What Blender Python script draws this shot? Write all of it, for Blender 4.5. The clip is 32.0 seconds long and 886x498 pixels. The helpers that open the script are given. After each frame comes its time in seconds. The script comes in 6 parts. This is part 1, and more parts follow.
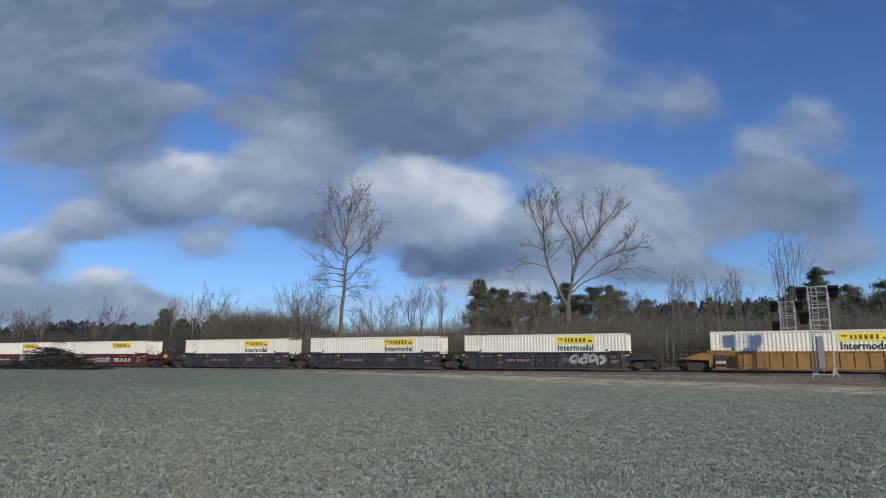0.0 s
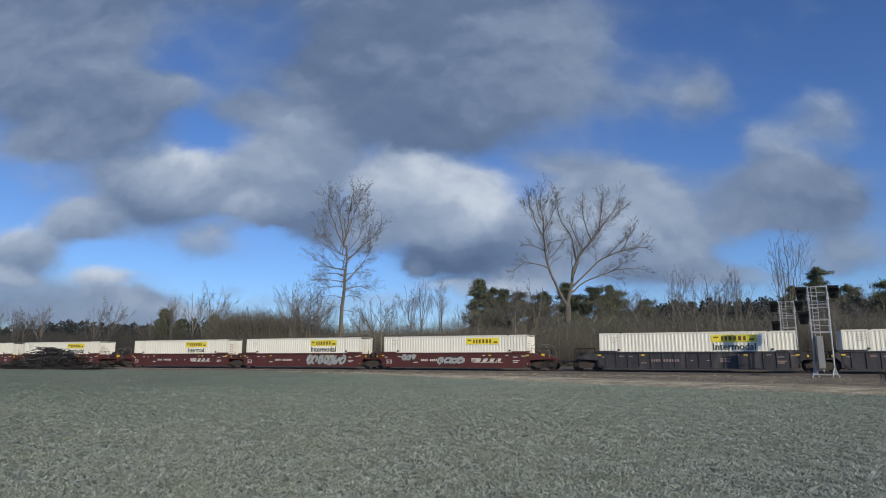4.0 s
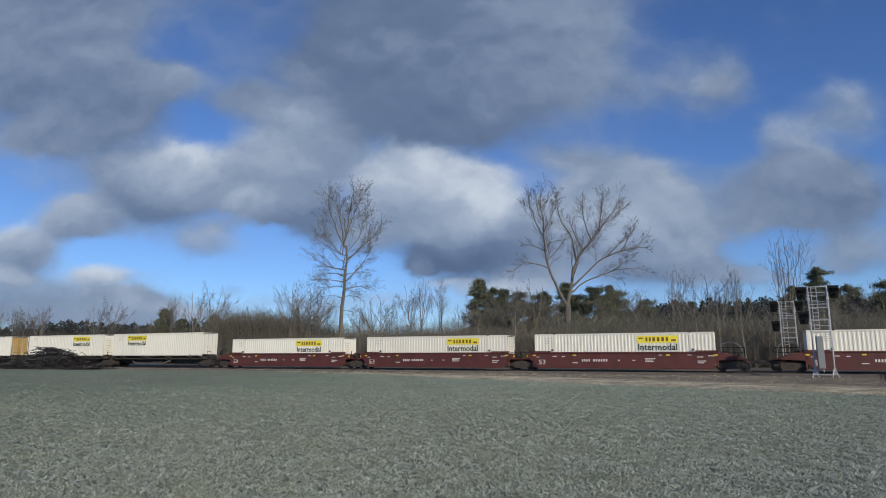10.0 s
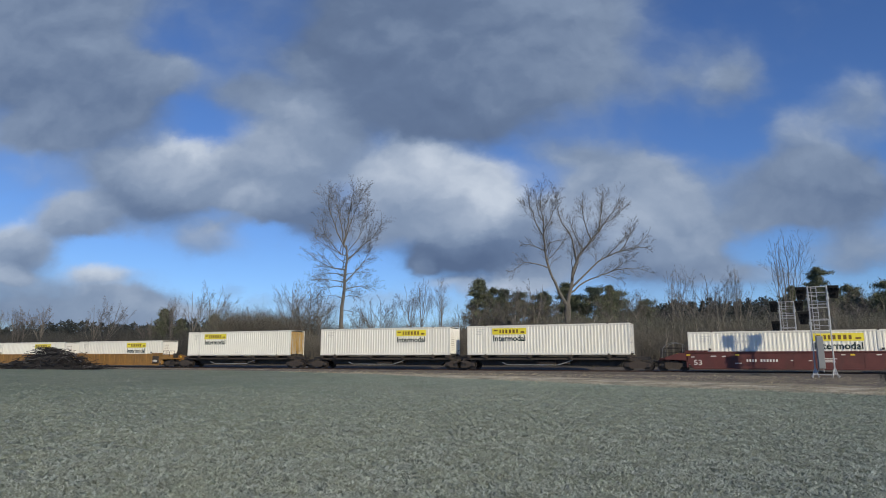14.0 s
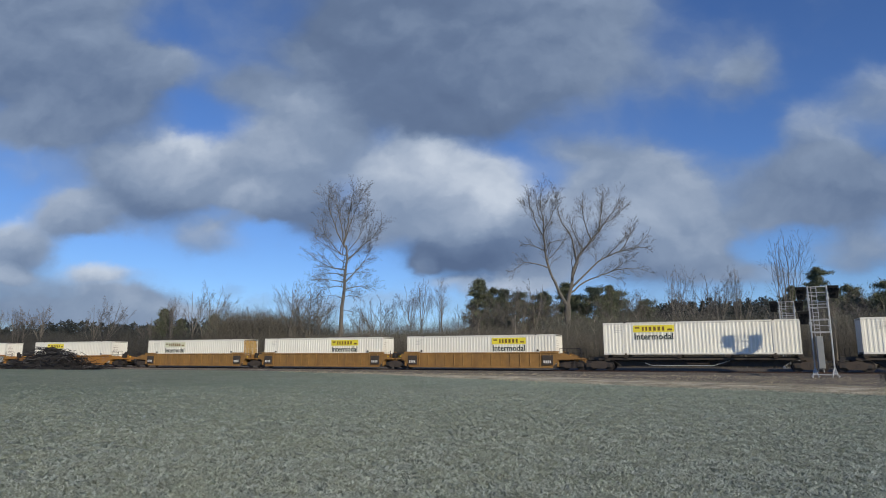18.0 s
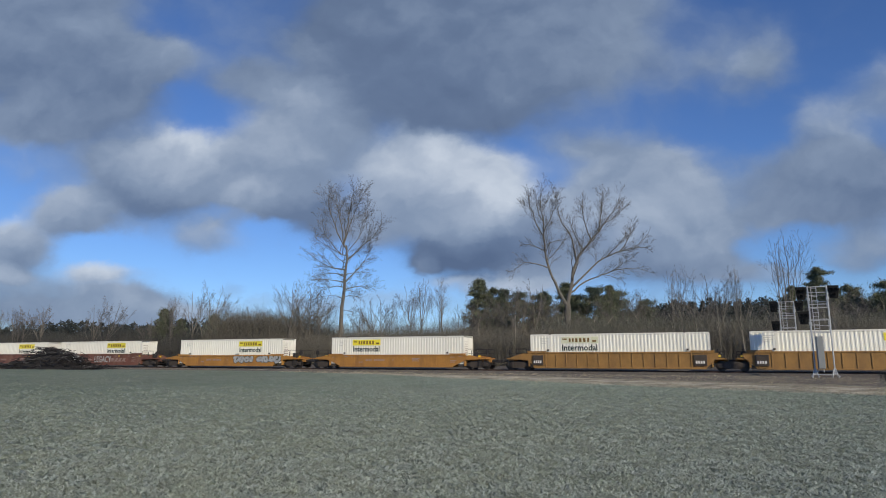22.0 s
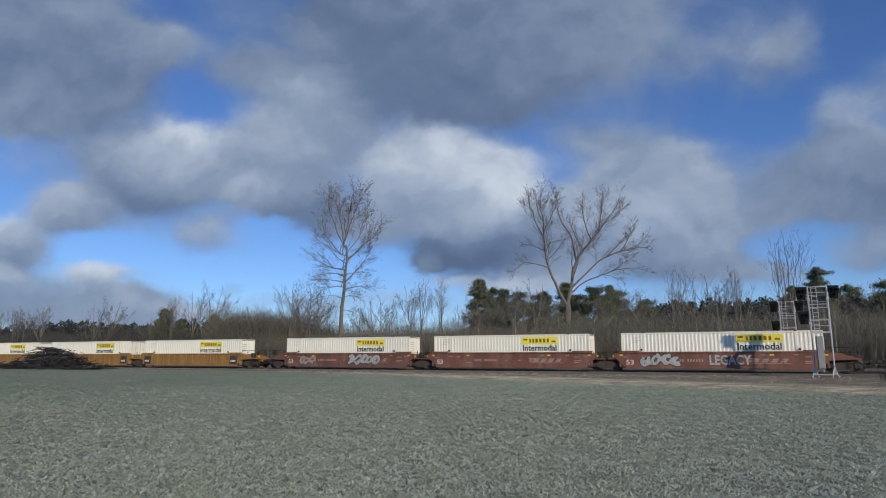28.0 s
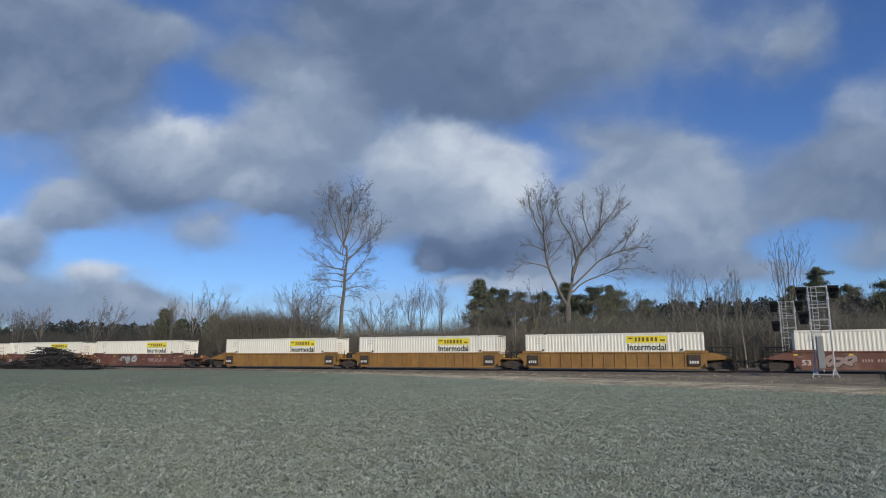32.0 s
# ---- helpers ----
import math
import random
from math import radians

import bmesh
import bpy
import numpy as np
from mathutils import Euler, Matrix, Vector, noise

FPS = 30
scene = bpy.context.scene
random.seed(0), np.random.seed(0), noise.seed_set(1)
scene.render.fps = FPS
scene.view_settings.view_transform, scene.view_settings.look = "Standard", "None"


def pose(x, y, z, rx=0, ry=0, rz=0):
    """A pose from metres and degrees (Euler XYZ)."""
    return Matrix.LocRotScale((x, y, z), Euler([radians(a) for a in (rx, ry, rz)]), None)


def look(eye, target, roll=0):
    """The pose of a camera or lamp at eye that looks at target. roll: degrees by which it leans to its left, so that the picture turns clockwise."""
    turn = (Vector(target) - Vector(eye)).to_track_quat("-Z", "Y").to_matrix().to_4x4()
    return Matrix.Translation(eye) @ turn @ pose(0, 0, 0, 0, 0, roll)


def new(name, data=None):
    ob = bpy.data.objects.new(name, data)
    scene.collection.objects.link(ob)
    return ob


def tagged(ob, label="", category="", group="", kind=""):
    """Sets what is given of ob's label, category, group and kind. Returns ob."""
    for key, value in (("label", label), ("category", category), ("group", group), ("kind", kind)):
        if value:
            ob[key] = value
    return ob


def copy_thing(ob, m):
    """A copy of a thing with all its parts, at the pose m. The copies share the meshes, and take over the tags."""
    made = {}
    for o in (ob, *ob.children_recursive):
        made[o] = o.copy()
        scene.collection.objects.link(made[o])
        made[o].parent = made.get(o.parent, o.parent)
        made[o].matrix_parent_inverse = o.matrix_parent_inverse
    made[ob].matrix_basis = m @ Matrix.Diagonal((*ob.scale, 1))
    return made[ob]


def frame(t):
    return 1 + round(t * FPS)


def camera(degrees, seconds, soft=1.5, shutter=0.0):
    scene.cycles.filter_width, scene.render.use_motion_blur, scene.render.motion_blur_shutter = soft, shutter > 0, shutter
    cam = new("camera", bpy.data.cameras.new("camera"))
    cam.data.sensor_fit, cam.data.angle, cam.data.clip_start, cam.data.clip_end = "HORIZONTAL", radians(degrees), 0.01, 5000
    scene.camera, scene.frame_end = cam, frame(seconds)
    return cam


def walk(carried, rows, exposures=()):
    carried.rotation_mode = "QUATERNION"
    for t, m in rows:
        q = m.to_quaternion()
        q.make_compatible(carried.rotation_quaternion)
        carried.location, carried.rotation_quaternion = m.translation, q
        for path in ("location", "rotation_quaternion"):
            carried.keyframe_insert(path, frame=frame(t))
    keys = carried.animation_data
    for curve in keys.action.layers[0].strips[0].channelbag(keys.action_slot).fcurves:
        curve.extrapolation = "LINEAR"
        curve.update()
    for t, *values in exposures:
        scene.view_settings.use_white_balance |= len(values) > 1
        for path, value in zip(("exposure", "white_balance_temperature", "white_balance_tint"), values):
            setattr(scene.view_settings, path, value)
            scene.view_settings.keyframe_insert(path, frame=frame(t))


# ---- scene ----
# A freight train crosses behind a frosted field; the camera stands still.
cam = camera(70.3, 32.0, soft=1.05, shutter=0.0)
EYE = Vector((0.0, 0.0, 1.7))
TILT = 9.82
walk(cam, [(0.0, pose(0, 0, 1.7, 90 + TILT, 0, 0)), (32.0, pose(0, 0, 1.7, 90 + TILT, 0, 0))],
     exposures=[(0.0, 0.0), (32.0, 0.0)])

# ---- light ----
SUN_EL, SUN_AZ = radians(26.0), radians(155.5)
SUN_DIR = Vector((math.sin(SUN_AZ) * math.cos(SUN_EL), math.cos(SUN_AZ) * math.cos(SUN_EL), math.sin(SUN_EL)))
world = bpy.data.worlds.new("sky")
scene.world = world
world.use_nodes = True
wt = world.node_tree
sky = wt.nodes.new("ShaderNodeTexSky")
sky.sky_type, sky.sun_disc = "NISHITA", False
sky.sun_elevation, sky.sun_rotation = SUN_EL, SUN_AZ
sky.air_density, sky.dust_density, sky.ozone_density = 1.0, 0.1, 2.5
wt.nodes["Background"].inputs["Strength"].default_value = 0.082
tint = wt.nodes.new("ShaderNodeMixRGB")
tint.blend_type = "MULTIPLY"
tint.inputs[0].default_value, tint.inputs[2].default_value = 1.0, (0.66, 0.90, 1.35, 1)
wt.links.new(sky.outputs[0], tint.inputs[1])
wt.links.new(tint.outputs[0], wt.nodes["Background"].inputs["Color"])
sun = new("sun", bpy.data.lights.new("sun", "SUN"))
sun.data.energy, sun.data.angle, sun.data.color = 3.5, radians(1.2), (1.0, 0.88, 0.66)
sun.matrix_world = look(SUN_DIR * 200, (0, 0, 0))

# ---- the line of the track ----
TH = radians(24.65)
ALONG = Vector((math.cos(TH), -math.sin(TH), 0))
AWAY = Vector((math.sin(TH), math.cos(TH), 0))
T0 = Vector((0, 66.2, 0)) + AWAY * 1.295
RAIL = 0.53
SPEED = 13.06


def on_track(s, off=0.0, z=0.0):
    return T0 + ALONG * s + AWAY * off + Vector((0, 0, z))


# ---- materials ----
def node(nt, kind, **kw):
    n = nt.nodes.new(kind)
    for k, val in kw.items():
        n.inputs[k].default_value = val
    return n


def material(name, color, rough=0.7, metal=0.0, vary=0.25, scale=4.0, stain=None, stain_amount=0.3,
             bump=0.15, per_object=0.0, per_island=0.0, fine=40.0):
    m = bpy.data.materials.new(name)
    m.use_nodes = True
    nt = m.node_tree
    b = nt.nodes["Principled BSDF"]
    b.inputs["Roughness"].default_value = rough
    b.inputs["Metallic"].default_value = metal
    co = nt.nodes.new("ShaderNodeTexCoord")
    n1 = node(nt, "ShaderNodeTexNoise", Scale=scale, Detail=6.0, Roughness=0.6)
    n2 = node(nt, "ShaderNodeTexNoise", Scale=fine, Detail=3.0)
    for n in (n1, n2):
        nt.links.new(co.outputs["Object"], n.inputs["Vector"])
    add = nt.nodes.new("ShaderNodeMath")
    add.operation = "ADD"
    nt.links.new(n1.outputs["Fac"], add.inputs[0])
    nt.links.new(n2.outputs["Fac"], add.inputs[1])
    rng = node(nt, "ShaderNodeMapRange")
    rng.inputs["From Min"].default_value, rng.inputs["From Max"].default_value = 0.6, 1.4
    rng.inputs["To Min"].default_value, rng.inputs["To Max"].default_value = 1 - vary, 1 + vary
    nt.links.new(add.outputs[0], rng.inputs["Value"])
    fac = rng.outputs[0]
    for amount, kind, out in ((per_object, "ShaderNodeObjectInfo", "Random"), (per_island, "ShaderNodeNewGeometry", "Random Per Island")):
        if amount:
            info = nt.nodes.new(kind)
            r2 = node(nt, "ShaderNodeMapRange")
            r2.inputs["To Min"].default_value, r2.inputs["To Max"].default_value = 1 - amount, 1 + amount
            nt.links.new(info.outputs[out], r2.inputs["Value"])
            mul = nt.nodes.new("ShaderNodeMath")
            mul.operation = "MULTIPLY"
            nt.links.new(fac, mul.inputs[0])
            nt.links.new(r2.outputs[0], mul.inputs[1])
            fac = mul.outputs[0]
    vm = nt.nodes.new("ShaderNodeVectorMath")
    vm.operation = "SCALE"
    vm.inputs[0].default_value = color
    nt.links.new(fac, vm.inputs["Scale"])
    out = vm.outputs[0]
    if stain:
        n3 = node(nt, "ShaderNodeTexNoise", Scale=scale * 0.4, Detail=8.0, Roughness=0.7)
        mp = nt.nodes.new("ShaderNodeMapping")
        mp.inputs["Scale"].default_value = (1.6, 1.0, 0.35)
        mp.inputs["Location"].default_value = (7.0, 3.0, 1.0)
        nt.links.new(co.outputs["Object"], mp.inputs["Vector"])
        nt.links.new(mp.outputs[0], n3.inputs["Vector"])
        r3 = node(nt, "ShaderNodeMapRange")
        r3.inputs["From Min"].default_value, r3.inputs["From Max"].default_value = 0.48, 0.72
        r3.inputs["To Max"].default_value = stain_amount
        nt.links.new(n3.outputs["Fac"], r3.inputs["Value"])
        mix = nt.nodes.new("ShaderNodeMixRGB")
        mix.inputs["Color2"].default_value = (*stain, 1)
        nt.links.new(r3.outputs[0], mix.inputs["Fac"])
        nt.links.new(out, mix.inputs["Color1"])
        out = mix.outputs[0]
    nt.links.new(out, b.inputs["Base Color"])
    if bump:
        bp = nt.nodes.new("ShaderNodeBump")
        bp.inputs["Strength"].default_value, bp.inputs["Distance"].default_value = bump, 0.02
        nt.links.new(add.outputs[0], bp.inputs["Height"])
        nt.links.new(bp.outputs[0], b.inputs["Normal"])
    return m


M = {}
M["white"] = material("white_paint", (0.76, 0.745, 0.67), 0.55, vary=0.05, scale=1.2, stain=(0.50, 0.46, 0.40), stain_amount=0.22, bump=0.03, per_object=0.05)
M["white_rail"] = material("white_rail_paint", (0.70, 0.685, 0.62), 0.5, vary=0.08, scale=2.0, stain=(0.40, 0.35, 0.30), stain_amount=0.3, bump=0.03)
M["yellow"] = material("yellow_sign_film", (0.78, 0.66, 0.05), 0.45, vary=0.06, scale=3.0, bump=0.0, per_object=0.08)
M["pale_sign"] = material("faded_sign_film", (0.62, 0.62, 0.45), 0.6, vary=0.2, scale=3.0, stain=(0.75, 0.74, 0.7), stain_amount=0.6, bump=0.0)
M["dark_letter"] = material("dark_green_lettering", (0.010, 0.026, 0.021), 0.5, vary=0.1, bump=0.0)
M["brown_letter"] = material("brown_bars", (0.16, 0.09, 0.015), 0.5, vary=0.1, bump=0.0)
M["white_letter"] = material("white_lettering", (0.62, 0.60, 0.57), 0.6, vary=0.15, scale=8.0, bump=0.0)
M["pale_letter"] = material("pale_grey_bars", (0.52, 0.51, 0.48), 0.7, vary=0.15, bump=0.0)
M["faint_letter"] = material("worn_lettering", (0.30, 0.22, 0.20), 0.7, vary=0.3, scale=8.0, bump=0.0)
M["orange_door"] = material("rusty_orange_doors", (0.42, 0.26, 0.07), 0.6, vary=0.35, scale=2.2, stain=(0.66, 0.62, 0.52), stain_amount=0.95, bump=0.05)
M["black_steel"] = material("blackened_steel", (0.022, 0.021, 0.022), 0.65, vary=0.35, scale=3.0, stain=(0.07, 0.05, 0.04), stain_amount=0.5, bump=0.2)
M["grime"] = material("grimy_underframe", (0.050, 0.040, 0.034), 0.85, vary=0.4, scale=3.0, stain=(0.08, 0.055, 0.04), stain_amount=0.5, bump=0.2)
M["wheel"] = material("wheel_steel", (0.05, 0.042, 0.038), 0.5, metal=0.5, vary=0.3, bump=0.1)
M["navy"] = material("dark_blue_car_paint", (0.028, 0.028, 0.036), 0.6, vary=0.45, scale=1.5, stain=(0.12, 0.108, 0.105), stain_amount=0.65, bump=0.08)
M["red"] = material("oxide_red_car_paint", (0.090, 0.024, 0.022), 0.62, vary=0.38, scale=1.2, stain=(0.055, 0.032, 0.028), stain_amount=0.5, bump=0.06, per_object=0.08)
M["brown"] = material("brown_red_car_paint", (0.140, 0.058, 0.042), 0.68, vary=0.5, scale=1.2, stain=(0.24, 0.155, 0.115), stain_amount=0.7, bump=0.06, per_object=0.08)
M["yellow_car"] = material("yellow_ochre_car_paint", (0.27, 0.146, 0.042), 0.68, vary=0.38, scale=1.2, stain=(0.13, 0.075, 0.04), stain_amount=0.65, bump=0.06, per_object=0.08)
M["orange_car"] = material("orange_car_paint", (0.37, 0.175, 0.038), 0.65, vary=0.26, scale=1.2, stain=(0.17, 0.085, 0.04), stain_amount=0.75, bump=0.06, per_object=0.06)
M["reflector"] = material("yellow_reflector", (0.70, 0.48, 0.04), 0.4, vary=0.15, bump=0.0)
M["spray"] = material("pale_spray_paint", (0.36, 0.37, 0.38), 0.65, vary=0.45, scale=6.0, stain=(0.12, 0.085, 0.075), stain_amount=0.75, bump=0.0)
M["galv"] = material("galvanised_steel", (0.50, 0.51, 0.52), 0.5, metal=0.35, vary=0.15, scale=6.0, bump=0.05)
M["cabinet"] = material("grey_cabinet_paint", (0.22, 0.23, 0.235), 0.5, vary=0.1, bump=0.03)
M["signal_black"] = material("matt_black_signal", (0.006, 0.006, 0.007), 0.95, vary=0.3, bump=0.05)
M["lens"] = material("dark_signal_lens", (0.006, 0.006, 0.006), 0.7, vary=0.1, bump=0.0)
M["bark"] = material("grey_bark", (0.138, 0.126, 0.110), 0.95, vary=0.5, scale=3.0, bump=0.9)
M["bark_pale"] = material("pale_bark", (0.145, 0.130, 0.112), 0.9, vary=0.35, scale=3.0, bump=0.4, per_object=0.2)
M["twig"] = material("bare_twigs", (0.135, 0.122, 0.112), 0.95, vary=0.25, per_island=0.35, bump=0.0)
M["brush"] = material("bare_brushwood", (0.128, 0.117, 0.096), 0.95, vary=0.12, per_island=0.14, bump=0.0)
M["needle"] = material("dark_pine_needles", (0.112, 0.126, 0.080), 0.9, vary=0.35, per_island=0.5, bump=0.0)
M["dark_brush"] = material("dark_brushwood", (0.052, 0.051, 0.047), 0.95, vary=0.25, per_island=0.3, bump=0.0)
M["olive_brush"] = material("olive_grey_brushwood", (0.118, 0.118, 0.094), 0.95, vary=0.12, per_island=0.14, bump=0.0)
M["pale_stem"] = material("pale_sapling_bark", (0.24, 0.215, 0.18), 0.9, vary=0.25, per_island=0.35, bump=0.0)
M["far_wood"] = material("distant_woods", (0.030, 0.037, 0.037), 0.95, vary=0.3, per_island=0.45, bump=0.0)
M["log"] = material("weathered_dark_logs", (0.020, 0.018, 0.019), 0.95, vary=0.4, per_island=0.5, bump=0.3)
M["log_pale"] = material("bleached_grey_logs", (0.085, 0.080, 0.082), 0.95, vary=0.4, per_island=0.6, bump=0.3)
M["stone"] = material("ballast_stones", (0.15, 0.135, 0.12), 0.95, vary=0.3, per_island=0.5, bump=0.3)
M["bed"] = material("track_bed_gravel", (0.105, 0.09, 0.078), 0.95, vary=0.5, scale=6.0, bump=0.6, fine=60.0)
M["tie"] = material("old_timber_ties", (0.05, 0.040, 0.032), 0.95, vary=0.35, scale=5.0, bump=0.3, per_island=0.3)
M["rail_side"] = material("rusty_rail", (0.075, 0.045, 0.032), 0.6, metal=0.3, vary=0.3, bump=0.1)
M["blade"] = material("frosted_grass_blades", (0.245, 0.278, 0.228), 0.85, vary=0.5, per_island=0.5, bump=0.0, scale=5.0)
M["frost_tuft"] = material("white_frosted_tufts", (0.330, 0.368, 0.318), 0.85, vary=0.3, per_island=0.48, bump=0.0, scale=2.0)
M["green_blade"] = material("green_grass_blades", (0.195, 0.255, 0.155), 0.85, vary=0.25, per_island=0.5, bump=0.0, scale=0.5)
M["straw"] = material("dry_straw_tufts", (0.43, 0.375, 0.265), 0.9, vary=0.2, per_island=0.5, bump=0.0, scale=0.5)


# ---- mesh helpers ----
def box(bm, x0, x1, y0, y1, z0, z1, bevel=0.0):
    vs = [bm.verts.new((x, y, z)) for x in (x0, x1) for y in (y0, y1) for z in (z0, z1)]
    fs = [bm.faces.new([vs[i] for i in q]) for q in ((0, 1, 3, 2), (4, 6, 7, 5), (0, 4, 5, 1), (2, 3, 7, 6), (0, 2, 6, 4), (1, 5, 7, 3))]
    if bevel:
        bmesh.ops.bevel(bm, geom=list({e for f in fs for e in f.edges}), offset=bevel, segments=1, affect="EDGES", profile=0.5)
    return vs


def rod(bm, a, b, r0, r1=None, n=8, cap=True):
    a, b = Vector(a), Vector(b)
    r1 = r0 if r1 is None else r1
    q = (b - a).to_track_quat("Z", "Y")
    rings = []
    for p, r in ((a, r0), (b, r1)):
        rings.append([bm.verts.new(p + q @ Vector((r * math.cos(2 * math.pi * i / n), r * math.sin(2 * math.pi * i / n), 0))) for i in range(n)])
    for i in range(n):
        bm.faces.new((rings[0][i], rings[0][(i + 1) % n], rings[1][(i + 1) % n], rings[1][i]))
    if cap:
        bm.faces.new(rings[0][::-1])
        bm.faces.new(rings[1])


def extrude_xz(bm, pts, y0, y1):
    a = [bm.verts.new((x, y0, z)) for x, z in pts]
    b = [bm.verts.new((x, y1, z)) for x, z in pts]
    n = len(pts)
    bm.faces.new(a)
    bm.faces.new(b[::-1])
    for i in range(n):
        bm.faces.new((a[(i + 1) % n], a[i], b[i], b[(i + 1) % n]))


def mesh_of(name, bm, mat):
    bmesh.ops.recalc_face_normals(bm, faces=bm.faces)
    me = bpy.data.meshes.new(name)
    bm.to_mesh(me)
    bm.free()
    me.materials.append(mat)
    return me


def part(name, bm, mat, parent, label="", at=None):
    """One mesh object under a thing or under a part; bm may be a finished mesh."""
    me = bm if isinstance(bm, bpy.types.Mesh) else mesh_of(name, bm, mat)
    ob = new(name, me)
    ob.parent = parent
    if at is not None:
        ob.matrix_basis = at
    if label:
        ob["label"] = label
    return ob


def thing(name, label, category, group="", kind=""):
    return tagged(new(name), label, category, group, kind)


def polymesh(name, verts, faces, mat, smooth=False):
    me = bpy.data.meshes.new(name)
    me.from_pydata(verts, [], faces)
    me.materials.append(mat)
    if smooth:
        me.polygons.foreach_set("use_smooth", [True] * len(me.polygons))
    me.update()
    return me


def fast_mesh(name, verts, size, mat):
    """Loose faces of 'size' corners each, from an array of corners."""
    verts = np.asarray(verts, dtype=np.float32).reshape(-1, 3)
    n = len(verts) // size
    me = bpy.data.meshes.new(name)
    me.vertices.add(len(verts))
    me.vertices.foreach_set("co", verts.ravel())
    me.loops.add(len(verts))
    me.loops.foreach_set("vertex_index", np.arange(len(verts), dtype=np.int32))
    me.polygons.add(n)
    me.polygons.foreach_set("loop_start", np.arange(0, len(verts), size, dtype=np.int32))
    me.materials.append(mat)
    me.update(calc_edges=True)
    me.validate()
    return me


def words(text, width, height, mat, thick=0.006, bold=0.0):
    """A flat mesh of a word that fills width x height, standing in the x-z plane and facing -y."""
    cu = bpy.data.curves.new("word", "FONT")
    cu.body, cu.extrude, cu.resolution_u, cu.offset = text, 0.02, 2, bold
    ob = new("word", cu)
    me = bpy.data.meshes.new_from_object(ob.evaluated_get(bpy.context.evaluated_depsgraph_get()))
    bpy.data.objects.remove(ob)
    co = np.empty(len(me.vertices) * 3, dtype=np.float32)
    me.vertices.foreach_get("co", co)
    co = co.reshape(-1, 3)
    lo, hi = co.min(0), co.max(0)
    k = (co - (lo + hi) / 2) / np.maximum(hi - lo, 1e-6)
    me.vertices.foreach_set("co", np.stack([k[:, 0] * width, -k[:, 2] * thick * 2, k[:, 1] * height], 1).astype(np.float32).ravel())
    me.materials.clear()
    me.materials.append(mat)
    me.update()
    return me


# ---- sky backdrop: a drifting cloud deck ----
DECK = 120.0


